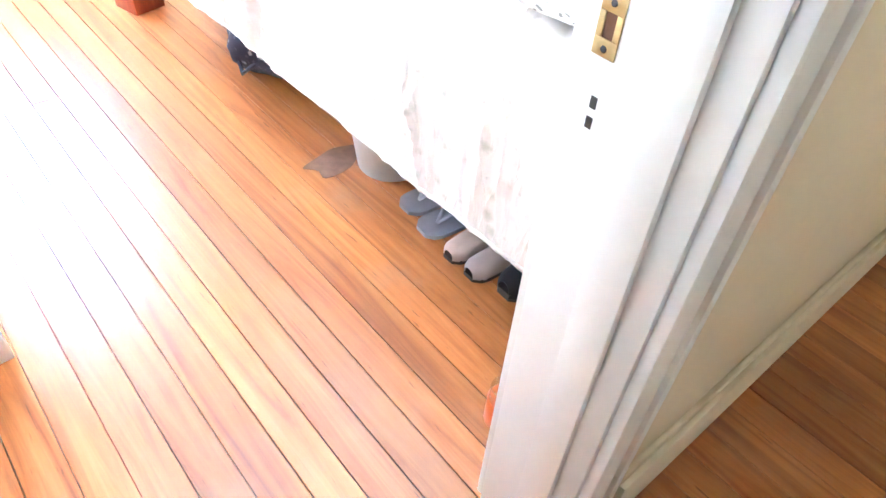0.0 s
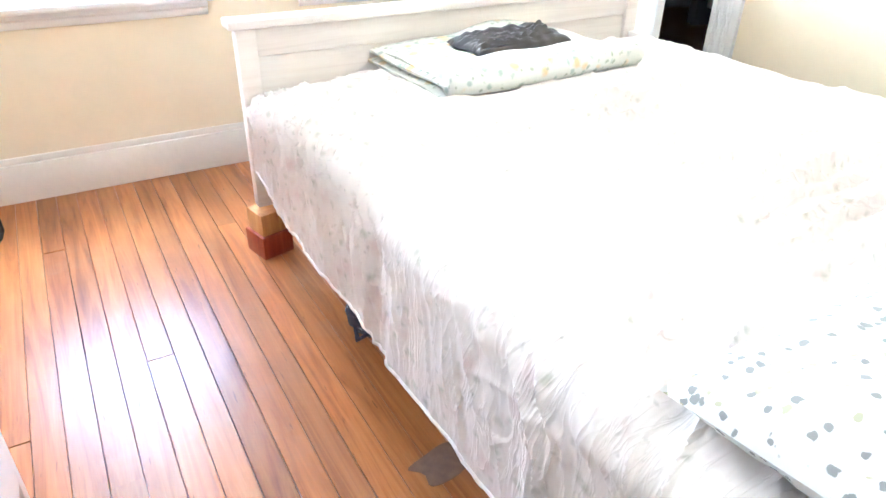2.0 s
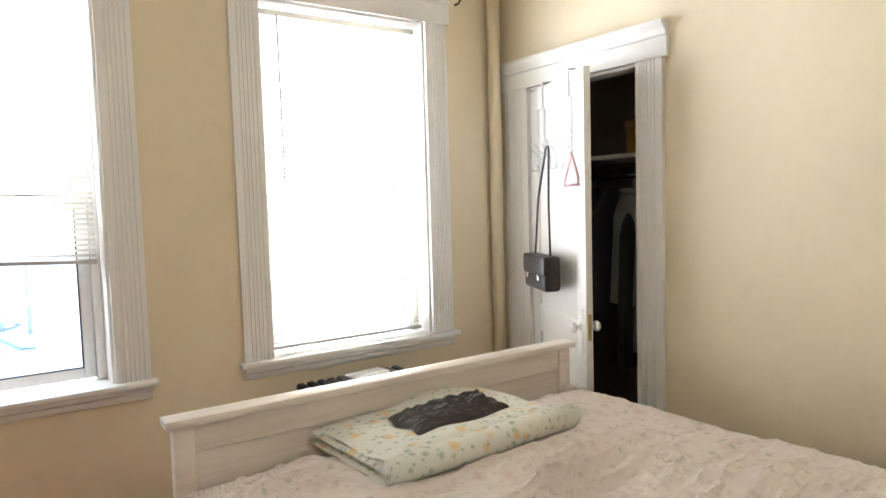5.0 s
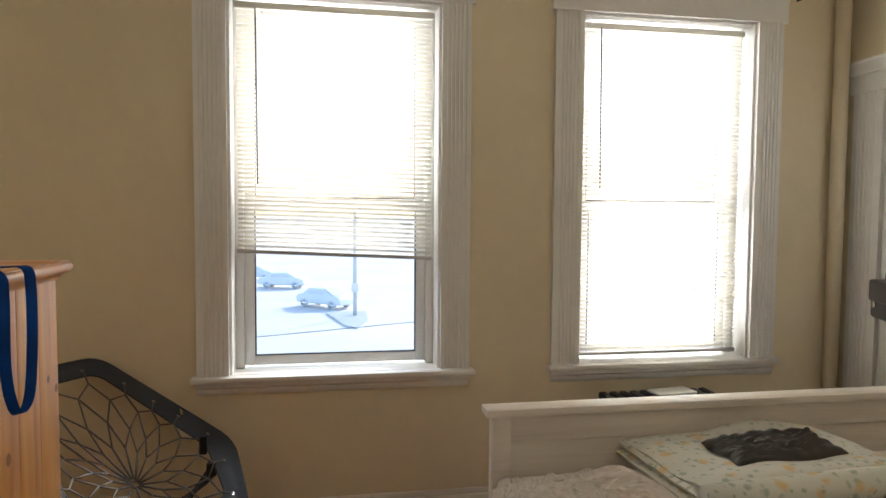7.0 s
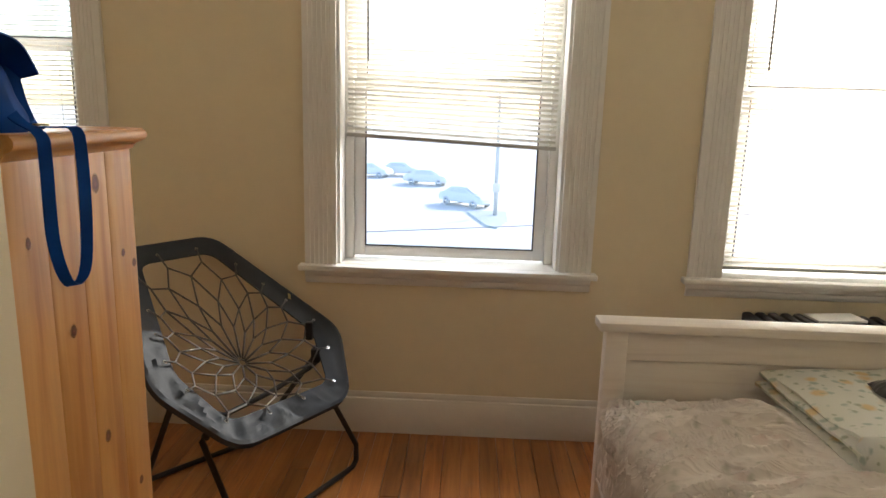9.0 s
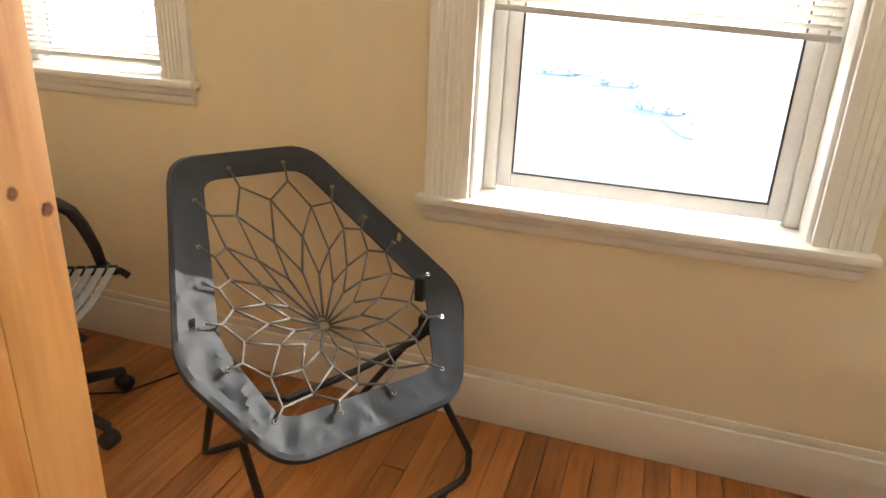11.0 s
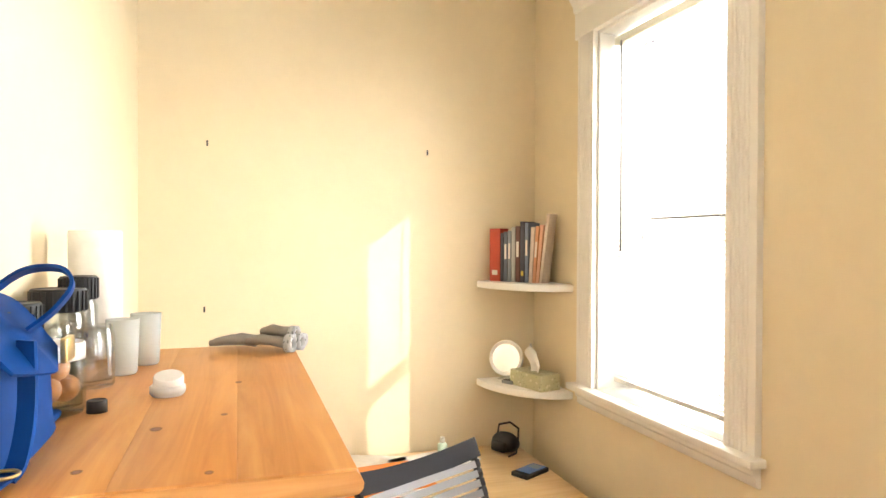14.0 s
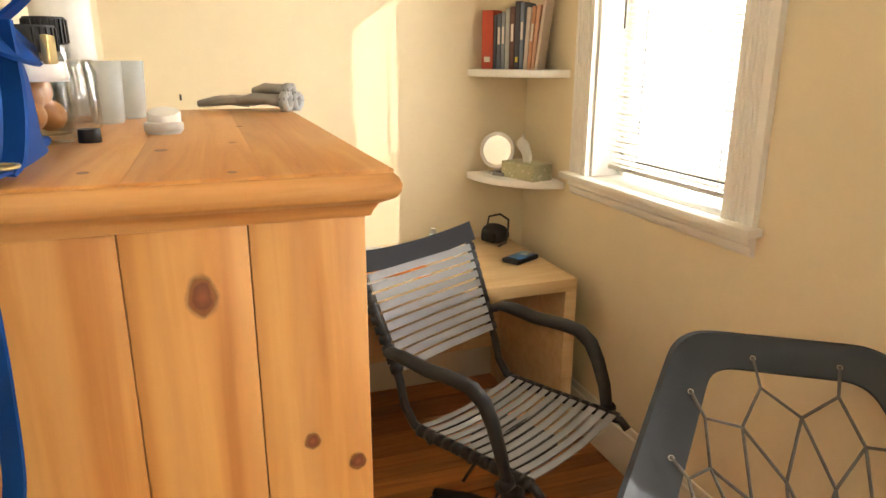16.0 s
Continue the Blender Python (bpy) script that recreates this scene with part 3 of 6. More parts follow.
def fluted_y(y0, y1, z0, z1, x, t=0.022):
    return moved(fluted(y0, y1, z0, z1, 0, t), Matrix(((0, 1, 0, x), (1, 0, 0, 0), (0, 0, 1, 0), (0, 0, 0, 1))))


part("casing", fluted_y(CY0 - 0.15, CY0 + 0.004, 0, CTOP, E), TRIM, cd)
part("casing", fluted_y(CY1 - 0.004, CY1 + 0.19, 0, CTOP, E), TRIM, cd)
part("casing_head", moved(crown(CY0 - 0.18, CY1 + 0.215, CTOP, CTOP + 0.165, 0), Matrix(((0, 1, 0, E), (1, 0, 0, 0), (0, 0, 1, 0), (0, 0, 0, 1)))), TRIM, cd)
part("jamb", boxes((E + 0.001, E + 0.12, CY0, CY0 + 0.016, 0, CTOP), (E + 0.001, E + 0.12, CY1 - 0.016, CY1, 0, CTOP), (E + 0.001, E + 0.12, CY0 + 0.016, CY1 - 0.016, CTOP - 0.016, CTOP), bevel=0.002), TRIM, cd)
# leaf, hinged on the far jamb: local x along the leaf, y its thickness
LW, LH = 0.77, 2.19
lm = pose(E - 0.004, CY1 - 0.02, 0.012, 0, 0, -113.5)
cl = part("door_leaf", boxes((0, 0.11, 0, 0.035, 0, LH), (LW - 0.11, LW, 0, 0.035, 0, LH), (0.11, LW - 0.11, 0, 0.035, 0, 0.2), (0.11, LW - 0.11, 0, 0.035, 0.80, 0.96), (0.11, LW - 0.11, 0, 0.035, LH - 0.12, LH), (0.11, LW - 0.11, 0.010, 0.026, 0.2, 0.80), (0.11, LW - 0.11, 0.010, 0.026, 0.96, LH - 0.12), bevel=0.003), TRIM, cd, "white painted closet door, ajar")
cl.matrix_basis = lm
KNOB = [(0, 0.062), (0.018, 0.060), (0.027, 0.048), (0.024, 0.034), (0.010, 0.024), (0.010, 0.008), (0.02, 0.005), (0.022, 0)]
PORC = plain("white_porcelain", (0.78, 0.76, 0.72), 0.2, var=0.03)
part("knob", moved(lathe(KNOB, 18), pose(LW - 0.06, 0, 0.93, 90, 0, 0)), PORC, cl, "white porcelain knob")
part("knob", moved(lathe(KNOB, 18), pose(LW - 0.06, 0.035, 0.93, -90, 0, 0)), PORC, cl, "white porcelain knob")
part("escutcheon", boxes((LW - 0.085, LW - 0.035, -0.003, 0, 0.80, 1.02), bevel=0.001), TRIM, cl)
part("latch_plate", boxes((LW, LW + 0.002, 0.008, 0.027, 0.87, 1.0), bevel=0.0008), BRASS, cl)
for z in (0.3, 1.85):
    part("hinge", tube([(-0.004, -0.006, z), (-0.004, -0.006, z + 0.09)], 0.007, 8), TRIM, cl)

# over-door hook rack with a handbag and a pink hanger
rack = thing("hook_rack", lm @ pose(0.40, -0.003, 1.81), "white wire over-door hook rack on the closet door", "rack")
WIRE = plain("white_coated_wire", (0.74, 0.74, 0.72), 0.35, var=0.04)
for x in (-0.19, 0.19):
    part("hanger_strap", boxes((x - 0.012, x + 0.012, -0.004, -0.001, -0.06, 0.40), (x - 0.012, x + 0.012, -0.004, 0.04, 0.40, 0.403), bevel=0.0008), WIRE, rack)
for z in (-0.05, -0.01):
    part("rail", tube([(-0.27, -0.012, z), (0.27, -0.012, z)], 0.004, 6), WIRE, rack)
for i in range(6):
    x = -0.24 + 0.096 * i
    part("hook", tube([(x, -0.07, 0.06), (x, -0.045, 0.03), (x, -0.014, 0.0), (x, -0.012, -0.05), (x, -0.02, -0.085), (x, -0.045, -0.085), (x, -0.055, -0.06)], 0.0035, 6), WIRE, rack)
bagm = lm @ pose(0.415, -0.05, 1.19)
hb = thing("handbag", bagm, "small dark brown leather handbag hanging by its strap", "bag")
LEATHER = plain("dark_leather", (0.022, 0.016, 0.014), 0.35, var=0.3)
part("body", smooth(boxes((-0.165, 0.165, -0.09, 0.0, -0.10, 0.075), bevel=0.02, segs=3)), LEATHER, hb)
part("flap", boxes((-0.167, 0.167, -0.097, -0.004, -0.02, 0.082), bevel=0.012, segs=3), LEATHER, hb)
for x in (-0.10, 0.07):
    part("buckle", boxes((x, x + 0.03, -0.103, -0.096, -0.045, -0.015), bevel=0.002), CHROME, hb)
part("strap", tube([(-0.12, -0.04, 0.06), (-0.07, -0.035, 0.38), (-0.01, -0.008, 0.645), (0.01, -0.005, 0.655), (0.03, -0.008, 0.64), (0.075, -0.03, 0.36), (0.115, -0.04, 0.07)], 0.006, 6, flat=0.4), LEATHER, hb)
hg = thing("hanger", lm @ pose(0.73, -0.05, 1.78), "pink plastic clothes hanger on the hook rack", "hanger")
PINK = plain("pink_plastic", (0.78, 0.50, 0.52), 0.4)
part("frame", tube([(0, 0, 0.0), (-0.085, 0, -0.12), (-0.085, 0, -0.15), (0.085, 0, -0.15), (0.085, 0, -0.12)], 0.008, 6, closed=True), PINK, hg)
part("hook", tube([(0, 0, 0.0), (0, 0, 0.06), (0.012, 0, 0.085), (0, 0, 0.10), (-0.012, 0, 0.088)], 0.003, 6), CHROME, hg)

# inside the closet: shelf, rail, clothes, boxes
shelf = structure("closet_shelf", boxes((E + 0.35, E + 0.85, 3.4, N + 0.1, 1.80, 1.825), bevel=0.003), TRIM, "white closet shelf")
structure("closet_rail", tube([(E + 0.5, 3.4, 1.70), (E + 0.5, N + 0.1, 1.70)], 0.014, 10), CHROME, "steel clothes rail under the closet shelf")
COATS = [cloth("grey_coat_cloth", (0.10, 0.10, 0.10)), cloth("black_coat_cloth", (0.02, 0.02, 0.022)), cloth("brown_coat_cloth", (0.05, 0.04, 0.03))]


def garment(y, length, cmat, label):
    g = thing("garment", pose(E + 0.5, y, 1.70), label, "clothing", "clothes on the closet rail")

    def fn(u, v):
        a = 2 * math.pi * u
        r = 0.10 + 0.13 * min(1, v * 6) + 0.02 * v
        fold = 1 + 0.10 * math.sin(a * 7 + v * 3) * v
        return (r * 1.05 * math.cos(a) * fold, 0.32 * r * math.sin(a) * fold, -0.06 - 0.08 * min(1, v * 6) ** 0.5 - v * length)
    part("cloth", sheet(fn, 40, 14), cmat, g)
    part("hook", tube([(0, 0, -0.06), (0, 0, 0.0), (0, 0.0, 0.02)], 0.003, 6), CHROME, g)


jk = thing("jacket", pose(E + 0.36, 4.38, 1.62), "pale grey jacket hanging by the open closet door", "clothing")
JACKET = cloth("pale_grey_jacket_cloth", (0.30, 0.29, 0.27))


def jacket_body(u, v):
    a = 2 * math.pi * u
    wy = 0.05 + 0.095 * min(1.0, v * 4) ** 0.6 + 0.015 * v
    fold = 1 + 0.08 * math.sin(a * 5 + v * 4) * v + 0.05 * noise.noise(Vector((math.cos(a) * 2, math.sin(a) * 2, v * 3)))
    return (0.07 * math.cos(a) * fold * (0.6 + 0.4 * v), wy * math.sin(a) * fold, -v * 0.66)


part("body", sheet(jacket_body, 44, 26), JACKET, jk)
part("sleeve", tube([(-0.02, -0.09, -0.10), (-0.055, -0.12, -0.35), (-0.05, -0.10, -0.62), (-0.04, -0.06, -0.92)], [0.055, 0.055, 0.048, 0.04], 14, flat=0.8), JACKET, jk)
part("collar", tube([(0.0, -0.06, -0.03), (-0.06, -0.02, -0.01), (-0.06, 0.03, -0.01), (0.0, 0.06, -0.03)], 0.018, 8), JACKET, jk)
part("hook", tube([(0, 0, -0.02), (0, 0, 0.06), (0.10, 0, 0.075), (0.14, 0, 0.09)], 0.003, 6), CHROME, jk)
for k, (y, ln, c, lb) in enumerate([(3.66, 0.9, 1, "black garment on the closet rail"), (3.86, 0.85, 2, "brown garment on the closet rail"), (4.12, 0.75, 0, "grey jacket on the closet rail"), (4.38, 0.95, 1, "black garment on the closet rail"), (4.62, 0.9, 1, "black garment on the closet rail"), (4.85, 0.9, 2, "brown garment on the closet rail")]):
    garment(y, ln, COATS[c], lb)
REDBOX, GOLDBOX = plain("dark_red_card", (0.16, 0.03, 0.02), 0.6), plain("ochre_card", (0.34, 0.21, 0.04), 0.6)
for y, w, h, m_, lb in ((4.02, 0.30, 0.22, REDBOX, "dark red storage box on the closet shelf"), (4.36, 0.28, 0.16, GOLDBOX, "ochre cardboard box on the closet shelf"), (3.72, 0.22, 0.30, GOLDBOX, "ochre cardboard box on the closet shelf")):
    bx = thing("storage_box", pose(E + 0.6, y, 1.825), lb, "box")
    part("body", boxes((-0.16, 0.16, -w / 2, w / 2, 0, h), bevel=0.006), m_, bx)
    part("lid", boxes((-0.165, 0.165, -w / 2 - 0.005, w / 2 + 0.005, h, h + 0.035), bevel=0.006), m_, bx)

# heating pipe in the corner
pipe = tagged(new("pipe"), "cream painted heating pipe rising in the corner", kind="structure")
part("tube", tube([(3.17, N - 0.055, 0), (3.17, N - 0.055, TOP)], 0.037, 16), WALL, pipe)
part("collar", lathe([(0.038, 0.03), (0.055, 0.028), (0.06, 0.0)], 18, at=(3.17, N - 0.055, 0.0)), WALL, pipe)

# radiator below the second window, behind the bed
rad = thing("radiator", pose(2.18, N - 0.13, 0), "low dark cast iron radiator below the window behind the bed", "radiator")
IRON = plain("dark_iron", (0.035, 0.03, 0.028), 0.5, 0.4)
for i in range(11):
    x = -0.33 + 0.055 * i
    part("section", boxes((x - 0.022, x + 0.022, -0.07, 0.07, 0.06, 0.685), bevel=0.014), IRON, rad)
part("pipe_rod", tube([(-0.36, 0, 0.14), (0.36, 0, 0.14)], 0.02, 8), IRON, rad)
for x in (-0.30, 0.30):
    part("foot", boxes((x - 0.025, x + 0.025, -0.06, 0.06, 0, 0.08), bevel=0.01), IRON, rad)
CARD = plain("white_paper", (0.76, 0.74, 0.70), 0.7)
solid("folded_paper", boxes((-0.11, 0.11, -0.06, 0.05, 0, 0.012), bevel=0.003), CARD, "folded white paper lying on the radiator", "paper", m=pose(2.19, N - 0.14, 0.685, 0, 0, 8))

# curtain rod brackets beside the window heads
for i, (x, w_) in enumerate(((2.885, w2), (1.575, w2), (-0.14, w1), (1.175, w1))):
    br = part("curtain_bracket", tube([(x, N - 0.064, 2.70), (x, N - 0.10, 2.70), (x, N - 0.115, 2.715), (x, N - 0.115, 2.745)], 0.006, 6), BLACKM, w_, "small dark curtain rod bracket")

# ---------------------------------------------------------------- bed
bed = thing("bed", pose(0, 0, 0), "white stained wooden double bed raised on wood blocks", "bed")
FY = 4.21                   # the footboard's middle
BX0, BX1, BY0 = 1.054, 2.905, 1.90
RZ = 0.185                  # the blocks' height
for x in (BX0, BX1 - 0.07):
    part("post", boxes((x, x + 0.07, FY - 0.025, FY + 0.025, RZ, 0.853), bevel=0.004), BEDW, bed)
    part("head_post", boxes((x, x + 0.07, BY0 + 0.0, BY0 + 0.05, RZ, 1.05), bevel=0.004), BEDW, bed)
part("cap_rail", boxes((BX0 - 0.025, BX1 + 0.02, FY - 0.045, FY + 0.045, 0.852, 0.881), bevel=0.004), BEDW, bed)
part("top_rail", boxes((BX0 + 0.07, BX1 - 0.07, FY - 0.017, FY + 0.017, 0.752, 0.852), bevel=0.003), BEDW, bed)
part("bottom_rail", boxes((BX0 + 0.07, BX1 - 0.07, FY - 0.017, FY + 0.017, 0.34, 0.43), bevel=0.003), BEDW, bed)
part("panel", boxes((BX0 + 0.07, BX1 - 0.07, FY - 0.006, FY + 0.006, 0.43, 0.752), bevel=0.002), BEDW, bed)
part("headboard", boxes((BX0 + 0.07, BX1 - 0.07, BY0 + 0.01, BY0 + 0.04, 0.40, 1.02), bevel=0.004), BEDW, bed)
for x in (BX0 + 0.02, BX1 - 0.05):
    part("side_rail", boxes((x, x + 0.03, BY0 + 0.05, FY - 0.03, 0.33, 0.50), bevel=0.003), BEDW, bed)
part("mattress", boxes((BX0 + 0.06, BX1 - 0.06, BY0 + 0.06, FY - 0.04, 0.43, 0.645), bevel=0.05, segs=4), QUILT, bed)
for x, y, rot in ((BX0 + 0.025, FY - 0.035, 14), (BX1 - 0.03, FY - 0.02, 4), (BX0 + 0.03, BY0 + 0.055, 6), (BX1 - 0.03, BY0 + 0.055, 0)):
    rb = thing("bed_riser", pose(x, y, 0, 0, 0, rot), "two stacked wood blocks, dark below, under a bed leg", "bed riser", "blocks under the bed legs")
    part("lower_block", boxes((-0.065, 0.065, -0.065, 0.065, 0, 0.095), bevel=0.004), RISER_D, rb)
    part("upper_block", boxes((-0.055, 0.055, -0.055, 0.055, 0.095, 0.185), bevel=0.004), RISER_L, rb)


def ridged(p, s):
    return 1 - abs(noise.noise(p * s)) * 2


def crest(p, s, floor_=0.4, soft=0.03):
    """A sharp fold with a slightly rounded crest, from 0 to 1."""
    n = noise.noise(p * s)
    return max(0.0, 1 - 2 * (math.sqrt(n * n + soft * soft) - soft) - floor_) / (1 - floor_)


def spread_point(u, v):
    """The draped cover: u across from the hanging west hem, v from head to foot."""
    y = BY0 + 0.05 + v * (FY - 0.035 - BY0 - 0.05)
    corner = max(0.0, (y - 3.70) / 0.45) ** 2
    zt = 0.685 - 0.075 * corner * max(0.0, 1 - max(0.0, u - 0.16) / 0.22)
    lap = 1 / (1 + math.exp(max(-40.0, min(40.0, (y - 3.06 - 0.10 * max(0.0, u - 0.1) - 0.012 * math.sin(u * 23)) * 110))))      # the upper layer ends part way down
    hem = 0.268 + 0.005 * noise.noise(Vector((y * 5, 0, 1))) - 0.03 * (1 - lap) + 0.10 * max(0, (y - 3.9)) / 0.3
    side = zt - hem
    edge = BX0 + 0.030 - 0.022 * lap
    total = side + BX1 - edge + 0.30
    s = u * total
    r = 0.055
    x_ = s - side
    # sharp folds across the bed that swing towards the head as they near the hanging side
    w_ = y - 0.13 * x_ + 0.15 * math.exp(-max(0.0, x_ + 0.1) / 0.22) + 0.05 * noise.noise(Vector((x_ * 2.5, y * 2.5, 0)))
    q = Vector((x_ * 1.2, w_ * 9.0, 0.7))
    f1 = crest(q, 1.15, 0.40)
    f2 = crest(q + Vector((5, 1, 2)), 1.7, 0.35)
    f3 = crest(Vector((x_ * 3.4, w_ * 19.0 + x_ * 1.5, 9.1)), 2.0, 0.3)
    cross_ = crest(Vector((x_ * 6.5 + y * 1.6, y * 2.2 - x_, 3.3)), 1.2, 0.5)
    patch = 0.5 + 1.1 * max(0.0, noise.noise(Vector((x_ * 1.7, y * 1.9, 8.0))) + 0.35)
    far = min(1.0, max(0.0, x_ - 0.75) * 1.4)
    k = (f1 ** 3 * 0.034 + f2 ** 3 * 0.025 + f3 ** 3 * 0.006) * patch * (1 - (0.35 + 0.35 * lap) * math.exp(-(x_ / 0.25) ** 2)) * (1 - 0.55 * far) * (1 - 0.7 * min(1.0, max(0.0, x_ - 1.45) * 4)) + cross_ ** 3 * 0.013 * (0.35 + 0.65 * far) * (1 - min(1.0, max(0.0, x_ - 1.5) * 4))
    near = max(0.0, 1 - abs(x_) / 0.75) * (1 - lap) * min(1, max(0, (y - 3.0) / 0.4))
    q2 = Vector((w_ * 26.0 + noise.noise(Vector((x_ * 6, y * 4, 2))) * 1.2, x_ * 0.9, 4.0))
    gath = crest(q2, 1.2, 0.1) ** 2 * 0.022 * near
    crumple = 0.006 * noise.noise(Vector((x_ * 7, y * 7, 5))) + 0.004 * noise.noise(Vector((x_ * 17, y * 17, 6)))
    pressed = max(0.0, min(1.0, min(x_ - 0.36, 1.50 - x_) / 0.08)) * max(0.0, min(1.0, (y - 3.62) / 0.06))     # under the quilt
    d = (k + gath + crumple) * (1 - 0.9 * pressed) + 0.017 * lap
    if s < side - r:
        z = hem + s
        out = 0.004 * math.sin(y * 11 + 2 * noise.noise(Vector((y * 3, 0, 0)))) * (1 - s / side)
        return (edge - 0.012 * (1 - s / side) - out - d * (0.15 + 0.85 * s / side), y, z)
    if s < side + r * 0.57:
        a = (s - (side - r)) / (r * 1.57) * math.pi / 2
        return (edge + r - (r + d) * math.cos(a), y, zt - r + (r + d) * math.sin(a))
    x = edge + r + (s - side - r * 0.57)
    z = zt + d
    if v > 0.93:
        z -= ((v - 0.93) / 0.07) ** 2 * 0.10
    if x > BX1 - 0.05:
        o = x - (BX1 - 0.05)
        return (BX1 - 0.05 + 0.04 * math.sin(min(1.57, o * 12)), y, zt - max(0, o - 0.05) - 0.01 + d)
    return (x, y, z)


spread = thing("bedspread", pose(0, 0, 0), "creased cream bedspread with a faded floral print", "bedspread")
part("cover", sheet(spread_point, 380, 500, thick=0.006), SPREAD, spread)
part("hem_seam", tube([Vector(spread_point(0.004, k / 120)) - Vector((0.002, 0, 0)) for k in range(121)], 0.0045, 6), SPREAD, spread)


def pillow(name, m, w, d, h, material, label, seed=0):
    def fn(u, v, sgn):
        a, b = u * 2 - 1, v * 2 - 1
        k = max(0.0, (1 - abs(a) ** 2.6)) ** 0.5 * max(0.0, (1 - abs(b) ** 2.6)) ** 0.5
        wob = 0.016 * noise.noise(Vector((a * 2.2, b * 2.2, seed))) + 0.010 * noise.noise(Vector((a * 6, b * 6, seed + 9)))
        pin = 1 - 0.07 * (1 - b * b) * abs(a) - 0.0
        return (a * w / 2 * (1 - 0.06 * (1 - abs(b)) ** 2 * 0), b * d / 2 * pin, h * 0.5 + sgn * (h * 0.5 * k) + wob * k)
    bm = sheet(lambda u, v: fn(u, v, 1), 40, 30)
    sheet(lambda u, v: fn(u, v, -1), 40, 30, bm=bm)
    bmesh.ops.remove_doubles(bm, verts=bm.verts, dist=0.0008)
    bmesh.ops.recalc_face_normals(bm, faces=bm.faces)
    return solid(name, bm, material, label, "pillow", m=m)


pillow("pillow", pose(1.505, 2.095, 0.690, -7, 0, 1), 0.78, 0.42, 0.16, DOTS, "white pillow with grey dots lying at the bed's head", 1)
ROSE = cloth("snowflake_pillowcase", (0.70, 0.64, 0.62), [((0.60, 0.47, 0.46), 0.28, 0.45), ((0.09, 0.10, 0.12), 0.75, 0.17)], spot_scale=12, soft=0.8)
pillow("pillow", pose(2.31, 2.125, 0.765, -20, 0, -4), 0.80, 0.42, 0.24, ROSE, "white and pink pillow with dark snowflakes beside the dotted one", 5)

# folded quilt and dark garment upon it
qm = pose(1.995, 3.965, 0.692, 0, 0, 3)
ql = thing("folded_quilt", qm, "folded quilt with a yellow and green floral print on the bed", "quilt")
for i in range(3):
    def layer(u, v, i=i):
        a, b = u * 2 - 1, v * 2 - 1
        e = (1 - abs(a) ** 8) * (1 - abs(b) ** 8)
        return (a * (0.44 - 0.012 * i), b * (0.285 - 0.010 * i), 0.022 * i + 0.026 * e + 0.010 * noise.noise(Vector((a * 2, b * 2, i * 3.1))) + (0.02 * math.exp(-((b + 0.85) / 0.25) ** 2) + 0.035 * math.exp(-((b - 0.85) / 0.2) ** 2 - ((a - 0.3) / 0.35) ** 2) if i == 2 else 0))
    bm = sheet(layer, 44, 30, thick=0.012)
    part("fold", bm, QUILT, ql)
part("rolled_edge", tube([(-0.43, -0.28, 0.042), (-0.2, -0.29, 0.046), (0.1, -0.287, 0.048), (0.43, -0.277, 0.042)], [0.045, 0.05, 0.05, 0.042], 14), QUILT, ql)
DARKG = cloth("dark_nylon", (0.03, 0.025, 0.023), rough=0.34)


def garment_heap(u, v):
    a, b = u * 2 - 1, v * 2 - 1
    e = (max(0.0, 1 - a ** 6) * max(0.0, 1 - b ** 6)) ** 0.6
    f = 0.4 * noise.noise(Vector((a * 2, b * 2, 3)))
    z = 0.72 * e * (0.034 + 0.020 * max(0, ridged(Vector((a * 0.7 + 3, b * 3.6 + f, 2)), 1.3)) ** 2 + 0.014 * noise.noise(Vector((a * 5, b * 8, 1))) + 0.03 * math.exp(-((a - 0.72) / 0.16) ** 2 - ((b + 0.1) / 0.5) ** 2))
    return (a * 0.215 * (1 + 0.05 * math.sin(b * 5)), b * 0.115 * (1 + 0.10 * math.sin(a * 4 + 1)), z)


solid("folded_garment", sheet(garment_heap, 60, 44, thick=0.005), DARKG, "crumpled dark brown garment on the folded quilt", "clothing", m=qm @ pose(0.01, -0.02, 0.072, 0, 0, 2))

# ---------------------------------------------------------------- pine cupboard in the alcove
PX0, PX1, PY0, PY1, PZ = -1.12, -0.252, AY + 0.012, 3.818, 1.430
cup = thing("pine_cupboard", pose(0, 0, 0), "knotty pine cupboard with a moulded top, against the wall", "cupboard")
for i in range(4):
    a = PY0 + (PY1 - PY0) * i / 4
    b = PY0 + (PY1 - PY0) * (i + 1) / 4
    part("plank", boxes((PX1 - 0.018, PX1, a + 0.0004, b - 0.0004, 0.02, PZ - 0.02), bevel=0.0018), PINE, cup)
part("end_panel", boxes((PX0, PX0 + 0.018, PY0, PY1, 0.02, PZ - 0.02), bevel=0.002), PINE, cup)
part("back_panel", boxes((PX0 + 0.018, PX1 - 0.02, PY0, PY0 + 0.01, 0.05, PZ - 0.02)), PINE, cup)
part("plinth", boxes((PX0, PX1 - 0.004, PY0, PY1 - 0.01, 0, 0.07), bevel=0.003), PINETOP, cup)
for i in range(2):
    x0 = PX0 + 0.03 + i * (PX1 - PX0 - 0.05) / 2
    dr = part("door", boxes((x0, x0 + 0.395, PY1 - 0.022, PY1, 0.08, PZ - 0.05), bevel=0.003), PINE, cup)
    part("knob", moved(lathe([(0, 0.03), (0.014, 0.028), (0.018, 0.02), (0.009, 0.008), (0.01, 0)], 14), pose(x0 + (0.35 if i == 0 else 0.05), PY1, 0.8, -90, 0, 0)), PINETOP, dr)
